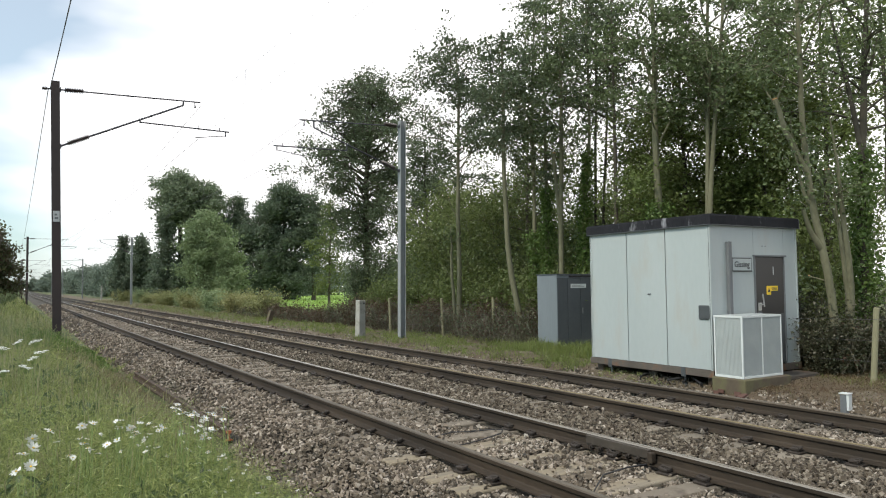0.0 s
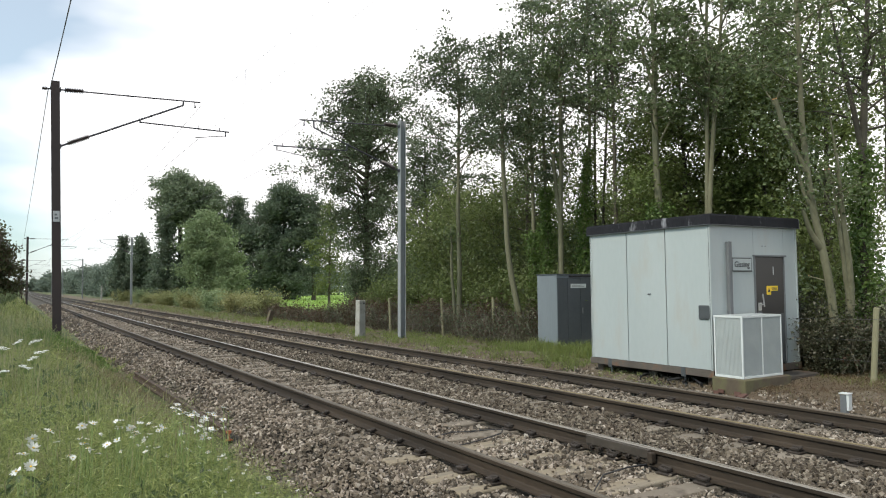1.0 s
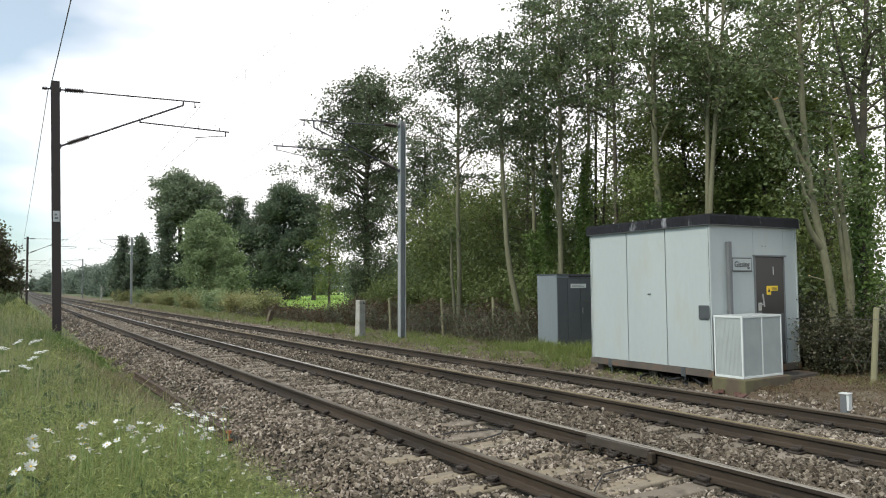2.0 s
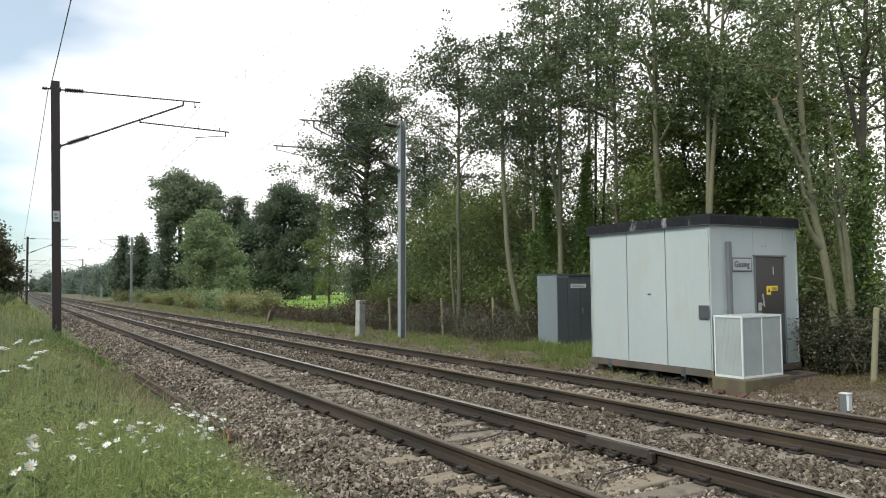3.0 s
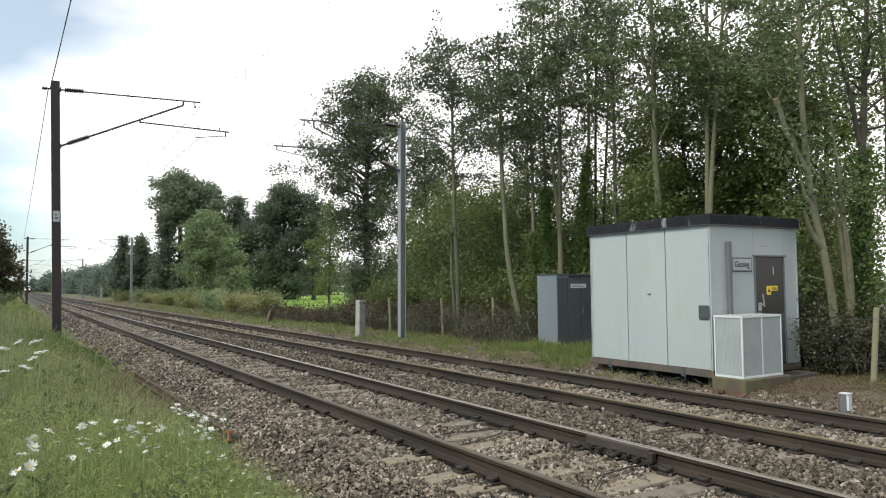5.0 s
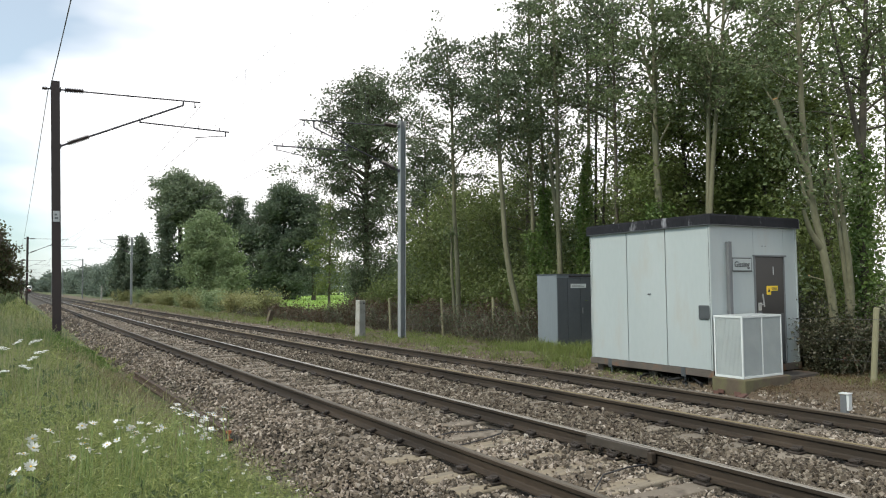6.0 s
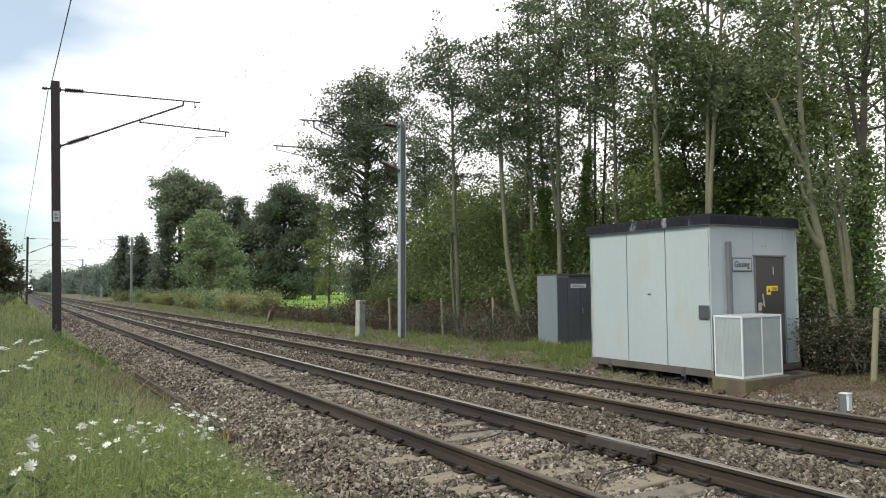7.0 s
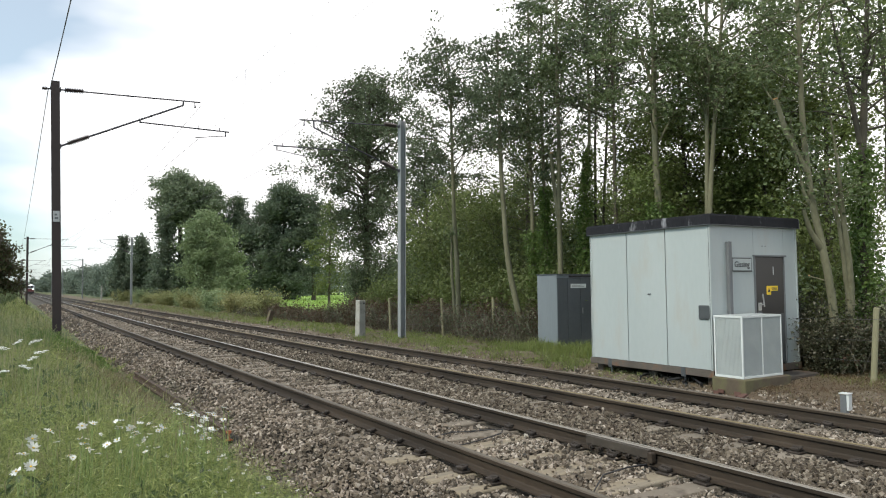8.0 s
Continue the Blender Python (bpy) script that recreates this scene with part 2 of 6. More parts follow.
    # bramble leaves with the shade under the trees put into their colour
    leaf_gloom=leaf("shade_darkened_bramble_leaves", [(0.035, 0.04, 0.02), (0.05, 0.055, 0.026), (0.07, 0.064, 0.036), (0.1, 0.09, 0.058)], tr=0.25),
    leaf_copper=leaf("reddish_leaves", [(0.09, 0.06, 0.04), (0.085, 0.09, 0.04), (0.09, 0.125, 0.045)]),
    ivy=leaf("ivy_leaves", [(0.065, 0.11, 0.025), (0.115, 0.18, 0.042), (0.18, 0.25, 0.07)]),
    bramble=leaf("brown_bramble", [(0.075, 0.043, 0.029), (0.11, 0.068, 0.042), (0.066, 0.08, 0.032)]),
    litter=leaf("dead_leaf_litter", [(0.07, 0.045, 0.026), (0.13, 0.092, 0.052), (0.21, 0.165, 0.1)], tr=0.05),
    grass=leaf("verge_grass", [(0.05, 0.08, 0.022), (0.135, 0.185, 0.05), (0.265, 0.3, 0.1), (0.43, 0.42, 0.24)], tr=0.4, mixrand=0.6, scale=1.6, wear=(0.2, 0.18, 0.09), wear_scale=1.5, wear_at=0.57),
    weed=leaf("feathery_weed", [(0.085, 0.125, 0.034), (0.25, 0.3, 0.088), (0.47, 0.49, 0.2)], tr=0.4, mixrand=0.55, scale=2.2),
    grass_short=leaf("short_grass", [(0.11, 0.15, 0.035), (0.18, 0.225, 0.06), (0.27, 0.29, 0.11)], tr=0.4),
    meadow=leaf("bright_meadow_grass", [(0.18, 0.29, 0.05), (0.25, 0.37, 0.08), (0.3, 0.41, 0.11)], tr=0.4),
    straw=leaf("dead_stems", [(0.06, 0.052, 0.038), (0.11, 0.095, 0.065), (0.18, 0.16, 0.12)], tr=0.15),
    rusty_grass=leaf("rusty_dead_grass", [(0.085, 0.05, 0.028), (0.15, 0.098, 0.055), (0.11, 0.112, 0.04)], tr=0.2),
    dry=leaf("dry_grass", [(0.17, 0.15, 0.08), (0.26, 0.24, 0.14), (0.22, 0.23, 0.11)], tr=0.3),
    petal=surface("white_petals", [(0.8, 0.8, 0.78), (0.85, 0.85, 0.83)], rough=0.6, bump=0, translucent=0.3),
    pollen=surface("yellow_flower_centre", [(0.7, 0.45, 0.03), (0.8, 0.55, 0.05)], rough=0.8, bump=0.2, fine=200),
    stem=surface("green_stem", [(0.14, 0.2, 0.06), (0.2, 0.26, 0.09)], rough=0.7, bump=0),
    train_white=surface("white_train_paint", [(0.7, 0.7, 0.72), (0.76, 0.76, 0.78)], rough=0.35, bump=0),
    train_red=surface("dark_red_train_paint", [(0.1, 0.028, 0.028), (0.14, 0.036, 0.036)], rough=0.4, bump=0),
    train_dark=surface("train_underframe", [(0.02, 0.02, 0.022), (0.035, 0.033, 0.033)], rough=0.7, bump=0),
    train_glass=surface("train_windscreen", [(0.01, 0.011, 0.013), (0.016, 0.017, 0.02)], rough=0.1, bump=0),
)
lamp_mat = bpy.data.materials.new("train_headlamp")
lamp_mat.use_nodes = True
lamp_mat.node_tree.nodes["Principled BSDF"].inputs["Emission Color"].default_value = (1, 0.95, 0.85, 1)
lamp_mat.node_tree.nodes["Principled BSDF"].inputs["Emission Strength"].default_value = 12


# ---- mesh helpers ----
def mesh_np(name, V, F, mat=None):
    """A mesh from vertex and face arrays; every face has the same number of corners."""
    V, F = np.asarray(V, np.float32).reshape(-1, 3), np.asarray(F, np.int32)
    me = bpy.data.meshes.new(name)
    k = F.shape[1]
    me.vertices.add(len(V))
    me.vertices.foreach_set("co", V.ravel())
    me.loops.add(F.size)
    me.loops.foreach_set("vertex_index", F.ravel())
    me.polygons.add(len(F))
    me.polygons.foreach_set("loop_start", np.arange(0, F.size, k, dtype=np.int32))
    me.update(calc_edges=True)
    me.validate()
    me.shade_flat()
    if mat:
        me.materials.append(mat)
    return me


def part(name, shape, material, parent, label="", smooth=False):
    """Links a bmesh or mesh as one object under a thing or part."""
    if isinstance(shape, bmesh.types.BMesh):
        me = bpy.data.meshes.new(name)
        shape.to_mesh(me)
        shape.free()
    else:
        me = shape
    if material and not me.materials:
        me.materials.append(material)
    if smooth:
        me.polygons.foreach_set("use_smooth", [True] * len(me.polygons))
    ob = new(name, me)
    ob.parent = parent
    return tagged(ob, label) if label else ob


def thing(name, m, label, category, group="", kind=""):
    ob = new(name)
    ob.empty_display_size = 0.2
    ob.matrix_world = m
    return tagged(ob, label, category, group, kind)


def block(x0, x1, y0, y1, z0, z1, bevel=0.0, bm=None, seg=2):
    bm = bm or bmesh.new()
    r = bmesh.ops.create_cube(bm, size=1.0, matrix=Matrix.Translation(((x0 + x1) / 2, (y0 + y1) / 2, (z0 + z1) / 2)) @ Matrix.Diagonal((x1 - x0, y1 - y0, z1 - z0, 1)))
    if bevel:
        es = {e for v in r["verts"] for e in v.link_edges}
        bmesh.ops.bevel(bm, geom=list(es), offset=bevel, segments=seg, affect="EDGES", profile=0.5)
    return bm


def rod(a, b, r, bm=None, n=10, r2=None):
    bm = bm or bmesh.new()
    a, b = Vector(a), Vector(b)
    q = (b - a).to_track_quat("Z", "Y").to_matrix().to_4x4()
    bmesh.ops.create_cone(bm, cap_ends=True, segments=n, radius1=r, radius2=r if r2 is None else r2, depth=(b - a).length, matrix=Matrix.Translation((a + b) / 2) @ q)
    return bm


def tube_np(paths, sides=6):
    """Verts and quads of tapered tubes; each path is (points, radii)."""
    V, F, base = [], [], 0
    ang = np.linspace(0, 2 * np.pi, sides, endpoint=False)
    for P, r in paths:
        P, r = np.asarray(P, float), np.asarray(r, float)
        T = np.gradient(P, axis=0)
        T /= np.linalg.norm(T, axis=1)[:, None] + 1e-9
        ref = np.where(np.abs(T[:, 2:3]) > 0.9, np.array([[1.0, 0, 0]]), np.array([[0, 0, 1.0]]))
        U = np.cross(T, ref)
        U /= np.linalg.norm(U, axis=1)[:, None] + 1e-9
        W = np.cross(T, U)
        ring = P[:, None] + r[:, None, None] * (np.cos(ang)[None, :, None] * U[:, None] + np.sin(ang)[None, :, None] * W[:, None])
        n = len(P)
        V.append(ring.reshape(-1, 3))
        i, j = np.meshgrid(np.arange(n - 1), np.arange(sides), indexing="ij")
        a, b = i * sides + j, i * sides + (j + 1) % sides
        F.append(base + np.stack([a, b, b + sides, a + sides], -1).reshape(-1, 4))
        base += n * sides
    return np.concatenate(V), np.concatenate(F)


def rand_dirs(rng, n):
    d = rng.normal(size=(n, 3))
    return d / np.linalg.norm(d, axis=1)[:, None]


def leaves_np(rng, C, size, flat=1.0, slim=1.0):
    """A folded four-cornered leaf at each centre; the larger flat is, the more leaves lie level."""
    n = len(C)
    nn = rand_dirs(rng, n)
    nn[:, 2] = np.abs(nn[:, 2]) + flat * rng.uniform(0.2, 1.2, n)
    nn /= np.linalg.norm(nn, axis=1)[:, None]
    d = np.cross(nn, rand_dirs(rng, n))
    d /= np.linalg.norm(d, axis=1)[:, None] + 1e-9
    s = np.cross(d, nn)
    L = (size * rng.uniform(0.6, 1.35, n))[:, None]
    W = L * rng.uniform(0.3, 0.44, n)[:, None] * slim
    V = np.stack([C - d * L * 0.5, C + s * W + nn * W * 0.3, C + d * L * 0.5 - nn * L * 0.1, C - s * W + nn * W * 0.3], 1)
    return V.reshape(-1, 3), np.arange(4 * n).reshape(-1, 4)


def blades_np(rng, P, h, w, lean=0.35):
    """Bent tapering blades that stand on the points P."""
    n = len(P)
    H = (h * rng.uniform(0.55, 1.3, n))[:, None]
    a = rng.uniform(0, 2 * np.pi, n)
    side = np.stack([np.cos(a), np.sin(a), 0 * a], 1) * (w * rng.uniform(0.7, 1.3, n))[:, None] * 0.5
    b = rng.uniform(0, 2 * np.pi, n)
    out = np.stack([np.cos(b), np.sin(b), 0 * b], 1) * H * (lean * rng.uniform(0.1, 1.6, n))[:, None]
    up = np.array([[0, 0, 1.0]]) * H
    V = np.stack([P - side, P + side, P + up * 0.55 + out * 0.35 - side * 0.8, P + up * 0.55 + out * 0.35 + side * 0.8, P + up * 0.95 + out], 1)
    o = 5 * np.arange(n)[:, None]
    F = np.concatenate([o + np.array([[0, 1, 3]]), o + np.array([[0, 3, 2]]), o + np.array([[2, 3, 4]])], 0)
    return V.reshape(-1, 3), F


# ---- line of the track and height of the ground ----
_S = np.arange(-60.0, 1400.0, 1.0)
_D = np.interp(_S, [-60, 8, 30, 50, 84, 147, 205, 311, 670, 1400], [0, 0, 0.08, 0.25, 0.6, 1.1, 1.65, 3.0, 8.8, 24])
for _ in range(3):
    _D = np.convolve(np.pad(_D, 8, mode="edge"), np.ones(17) / 17, mode="valid")
PITCH = ((4.5425, 0.705, 7.8), (7.785, 0.59, 8.6))      # middle of each track, sleeper spacing, one sleeper's place
JOINT_SLEEPERS = (6.62, 5.83, 5.3, 4.6)              # closer timbers that carry the rail joint of the near track
RAILS = (3.79, 5.295, 7.03, 8.54)


def bend(y):
    return np.interp(y, _S, _D)


def ground_z(x, y):
    """Height of the soil; x and y may be arrays."""
    u = x - bend(y)
    z = np.interp(u, [-60, -8, -2, 0.9, 1.7, 2.3, 2.75, 9.7, 10.4, 12.0, 14, 30, 200], [0.6, 0.5, 0.32, 0.24, -0.12, -0.46, -0.5, -0.42, -0.2, -0.12, -0.05, 0.0, 0.0])
    near = np.interp(y, [-50, 25, 60, 120, 5000], [1, 1, 0.8, 0.3, 0.2])
    return np.where(u < 2.3, -0.46 + (z + 0.46) * near, z) + 0.04 * np.sin(0.7 * x + 0.3 * y) * np.sin(0.45 * y - 0.2 * x) * (np.abs(u - 6.2) > 4.6)


def ballast_z(u):
    return np.interp(u, [2.2, 2.5, 3.05, 3.4, 3.8, 3.95, 5.15, 5.3, 5.8, 6.2, 6.7, 8.9, 9.3, 10.0, 10.5], [-0.55, -0.44, -0.22, -0.195, -0.2, -0.207, -0.207, -0.195, -0.19, -0.2, -0.195, -0.195, -0.22, -0.28, -0.34])


# ---- the setting: ground, ballast bed, field ----
def grid_sheet(name, X, Y, zf, mat, label, category):
    gx, gy = np.meshgrid(X, Y)
    V = np.stack([gx, gy, zf(gx, gy)], -1)
    nx = len(X)
    i, j = np.meshgrid(np.arange(len(Y) - 1), np.arange(nx - 1), indexing="ij")
    a = i * nx + j
    me = mesh_np(name, V, np.stack([a, a + 1, a + nx + 1, a + nx], -1).reshape(-1, 4), mat)
    me.polygons.foreach_set("use_smooth", [True] * len(me.polygons))
    return tagged(new(name, me), label, category, kind="structure")


def build_ground():
    X = np.concatenate([-np.geomspace(3000, 8, 24), np.arange(-7.5, 20, 0.3), np.geomspace(20.5, 3000, 28)])
    Y = np.concatenate([-np.geomspace(2000, 12, 16), np.arange(-10, 60, 0.6), np.geomspace(61, 4000, 60)])
    grid_sheet("ground", X, Y, ground_z, M["ground"], "grassy soil beside the railway line", "ground")
    # ballast bed follows the line
    U = np.array([2.25, 2.5, 2.8, 3.05, 3.4, 4.5, 5.7, 6.2, 6.7, 7.8, 8.9, 9.3, 9.65, 10.0, 10.5])
    Yb = np.concatenate([np.arange(-12, 60, 1.0), np.arange(60, 1300, 8.0)])
    gu, gy = np.meshgrid(U, Yb)
    ob = grid_sheet("ballast_bed", U, Yb, lambda a, b: ballast_z(a) - 0.02, M["bed"], "brown-grey crushed stone bed under the tracks", "ballast")
    co = np.stack([gu + bend(gy), gy, ballast_z(gu) - 0.02], -1)
    ob.data.vertices.foreach_set("co", co.astype(np.float32).ravel())
    # dry trackside strip between the ballast and the fence
    Uv = np.arange(9.75, 13.0, 0.25)
    Yv = np.concatenate([np.arange(-4, 46, 0.5), np.arange(46, 300, 4.0)])
    gu, gy = np.meshgrid(Uv, Yv)
    ob = grid_sheet("verge", Uv, Yv, lambda a, b: ground_z(a, b) + 0.015 + 0.02 * np.sin(3 * a) * np.sin(2.3 * b), M["verge"], "dry earth strip with dead grass beside the track", "verge")
    gx = gu + bend(gy)
    ob.data.vertices.foreach_set("co", np.stack([gx, gy, ground_z(gx, gy) + 0.015 + 0.02 * np.sin(3 * gu) * np.sin(2.3 * gy)], -1).astype(np.float32).ravel())
    grid_sheet("field", np.arange(16.5, 75, 3.0), np.arange(40, 170, 5.0), lambda a, b: ground_z(a, b) + 0.05 + 0.0005 * (b - 40), M["field"], "bright green meadow beyond the hedge", "field")


def rail_mesh(name, prof, offset, mat, top_mat=None, top=()):
    Y = np.concatenate([np.arange(-10, 60, 2.0), np.arange(60, 1250, 10.0)])
    n = len(prof)
    V = np.array([[(offset + bend(y) + px, y, pz) for px, pz in prof] for y in Y])
    i, j = np.meshgrid(np.arange(len(Y) - 1), np.arange(n), indexing="ij")
    a, b = i * n + j, i * n + (j + 1) % n
    me = mesh_np(name, V, np.stack([a, a + n, b + n, b], -1).reshape(-1, 4), mat)
    if top_mat:
        me.materials.append(top_mat)
        me.materials.append(M["rail_shoulder"])
        me.materials.append(M["rail_polish"])
        index = np.isin(j.ravel(), top).astype(np.int32)
        index[np.isin(j.ravel(), [k for k in (2, 6) if k not in top])] = 2
        if 6 in top:                                   # gauge corner polished by wheels
            index[j.ravel() == 6] = 3
        me.polygons.foreach_set("material_index", index)
    return me


def build_rails():
    foot = [(-0.07, -0.159), (0.07, -0.159), (0.07, -0.148), (0.02, -0.132), (-0.02, -0.132), (-0.07, -0.148)]
    web = [(0.018, -0.1335), (0.009, -0.118), (0.009, -0.052), (-0.009, -0.052), (-0.009, -0.118), (-0.018, -0.1335)]
    head = [(0.012, -0.055), (0.033, -0.042), (0.036, -0.012), (0.027, -0.002), (0.012, 0.0), (-0.012, 0.0), (-0.027, -0.002), (-0.036, -0.012), (-0.033, -0.042), (-0.012, -0.055)]
    for off, top, lab in zip(RAILS, ("rail_top_dull", "rail_top", "rail_top_ochre", "rail_top_dull"),
                             ("brown rusted running rail with dull worn head", "brown running rail with bright polished head",
                              "rusty rail with dull ochre-stained head", "dark rusty rail with dull head")):
        ob = thing("rail", pose(0, 0, 0), lab + " on sleepers", "rail", "running rails")
        part("foot", rail_mesh("foot", foot, off, M["rail_side"]), None, ob)
        part("web", rail_mesh("web", web, off, M["rail_side"]), None, ob)
        part("head", rail_mesh("head", head, off, M["rail_side"], M[top], (3, 4, 5, 6) if top == "rail_top" else (3, 4, 5)), None, ob, "worn steel running surface")


def chair_mesh():
    bm = block(-0.17, 0.17, -0.075, 0.075, -0.02, 0.0, 0.006)
    for s in (-1, 1):
        block(s * 0.115 - 0.03, s * 0.115 + 0.03, -0.05, 0.05, 0.0, 0.035, 0.01, bm)
        rod((s * 0.09, -0.05, 0.03), (s * 0.09, 0.055, 0.045), 0.014, bm, 6)
        rod((s * 0.14, -0.045, 0.02), (s * 0.14, 0.05, 0.03), 0.014, bm, 6)
        rod((s * 0.085, 0.05, 0.042), (s * 0.145, 0.05, 0.03), 0.014, bm, 6)
    me = bpy.data.meshes.new("rail_chair")
    bm.to_mesh(me)
    bm.free()
    me.materials.append(M["chair"])
    return me


def build_sleepers():
    rng = random.Random(5)
    bm = block(-1.28, 1.28, -0.125, 0.125, -0.15, 0.0, 0.015)
    body = bpy.data.meshes.new("railway_sleeper")
    bm.to_mesh(body)
    bm.free()
    body.materials.append(M["sleeper"])
    pale = body.copy()
    pale.materials.clear()
    pale.materials.append(M["timber"])
    chair = chair_mesh()
    bm = block(-0.17, 0.17, -0.075, 0.075, -0.02, 0.0)
    for q in (-1, 1):
        block(q * 0.115 - 0.045, q * 0.115 + 0.045, -0.055, 0.055, 0.0, 0.04, 0.012, bm, 1)
    plain = bpy.data.meshes.new("rail_chair")
    bm.to_mesh(plain)
    bm.free()
    plain.materials.append(M["chair"])
    for (mid, pitch, at), grp in zip(PITCH, ("sleepers of the near track", "sleepers of the far track")):
        first = at - pitch * math.ceil((at + 1.5) / pitch)
        places = [first + pitch * k for k in range(int(105 / pitch))]
        if mid < 6:
            places = [y for y in places if not 4.3 < y < 6.95] + list(JOINT_SLEEPERS)
        for y in places:
            slope = math.atan((bend(y + 1) - bend(y - 1)) / 2)
            timber = mid < 6 and y in JOINT_SLEEPERS
            sl = new("railway_sleeper", pale if timber else body)
            if timber:
                slope -= 0.06
            sl.matrix_world = Matrix.Translation((mid + float(bend(y)) + rng.uniform(-0.03, 0.03), y + rng.uniform(-0.02, 0.02), -0.183)) @ Matrix.Rotation(-slope + rng.uniform(-0.018, 0.018), 4, "Z")
            tagged(sl, "pale ochre timber sleeper under the rail joint" if timber else "weathered grey-brown sleeper bedded in ballast under the rails", "sleeper", grp)
            for q in (-1, 1):
                c = new("rail_chair", chair if y < 18 else plain)
                c.parent = sl
                c.matrix_local = Matrix.Translation((q * 0.7525, 0, 0.024)) @ Matrix.Rotation(0 if q > 0 else math.pi, 4, "Z")


def stones_np(rng, P, size, coarse=False):
    """Angular broken stones: blocks of eight corners knocked out of true, at the points P."""
    cube = np.array([[x, y, z] for x in (-1, 1) for y in (-1, 1) for z in (-1, 1)], float)
    quads = ((0, 1, 3, 2), (4, 6, 7, 5), (0, 4, 5, 1), (2, 3, 7, 6), (0, 2, 6, 4), (1, 5, 7, 3))
    iF = np.array([t for a, b, c, d in quads for t in ((a, b, c), (a, c, d))])
    if coarse:
        cube = np.array([[1.2, 0, 0], [0, 1.2, 0], [-1.2, 0, 0], [0, -1.2, 0], [0, 0, 1.2], [0, 0, -1.2]])
        iF = np.array([t for k in range(4) for t in ((k, (k + 1) % 4, 4), ((k + 1) % 4, k, 5))])
    c = len(cube)
    kinds = cube[None] * rng.uniform(0.35, 1.0, (24, c, 3)) + rng.normal(0, 0.1, (24, c, 3))
    n = len(P)
    V = kinds[rng.integers(0, 24, n)]
    V = V * (size * rng.uniform(0.55, 1.4, n) ** 1.2)[:, None, None] * rng.uniform(0.6, 1.25, (n, 1, 3))
    a, b = rand_dirs(rng, n), rand_dirs(rng, n)
    b = np.cross(a, b)
    b /= np.linalg.norm(b, axis=1)[:, None]
    R = np.stack([a, b, np.cross(a, b)], 1)
    V = np.einsum("nij,njk->nik", V, R)
    V += P[:, None]
    return V.reshape(-1, 3), (np.arange(n)[:, None, None] * c + iF[None]).reshape(-1, 3)


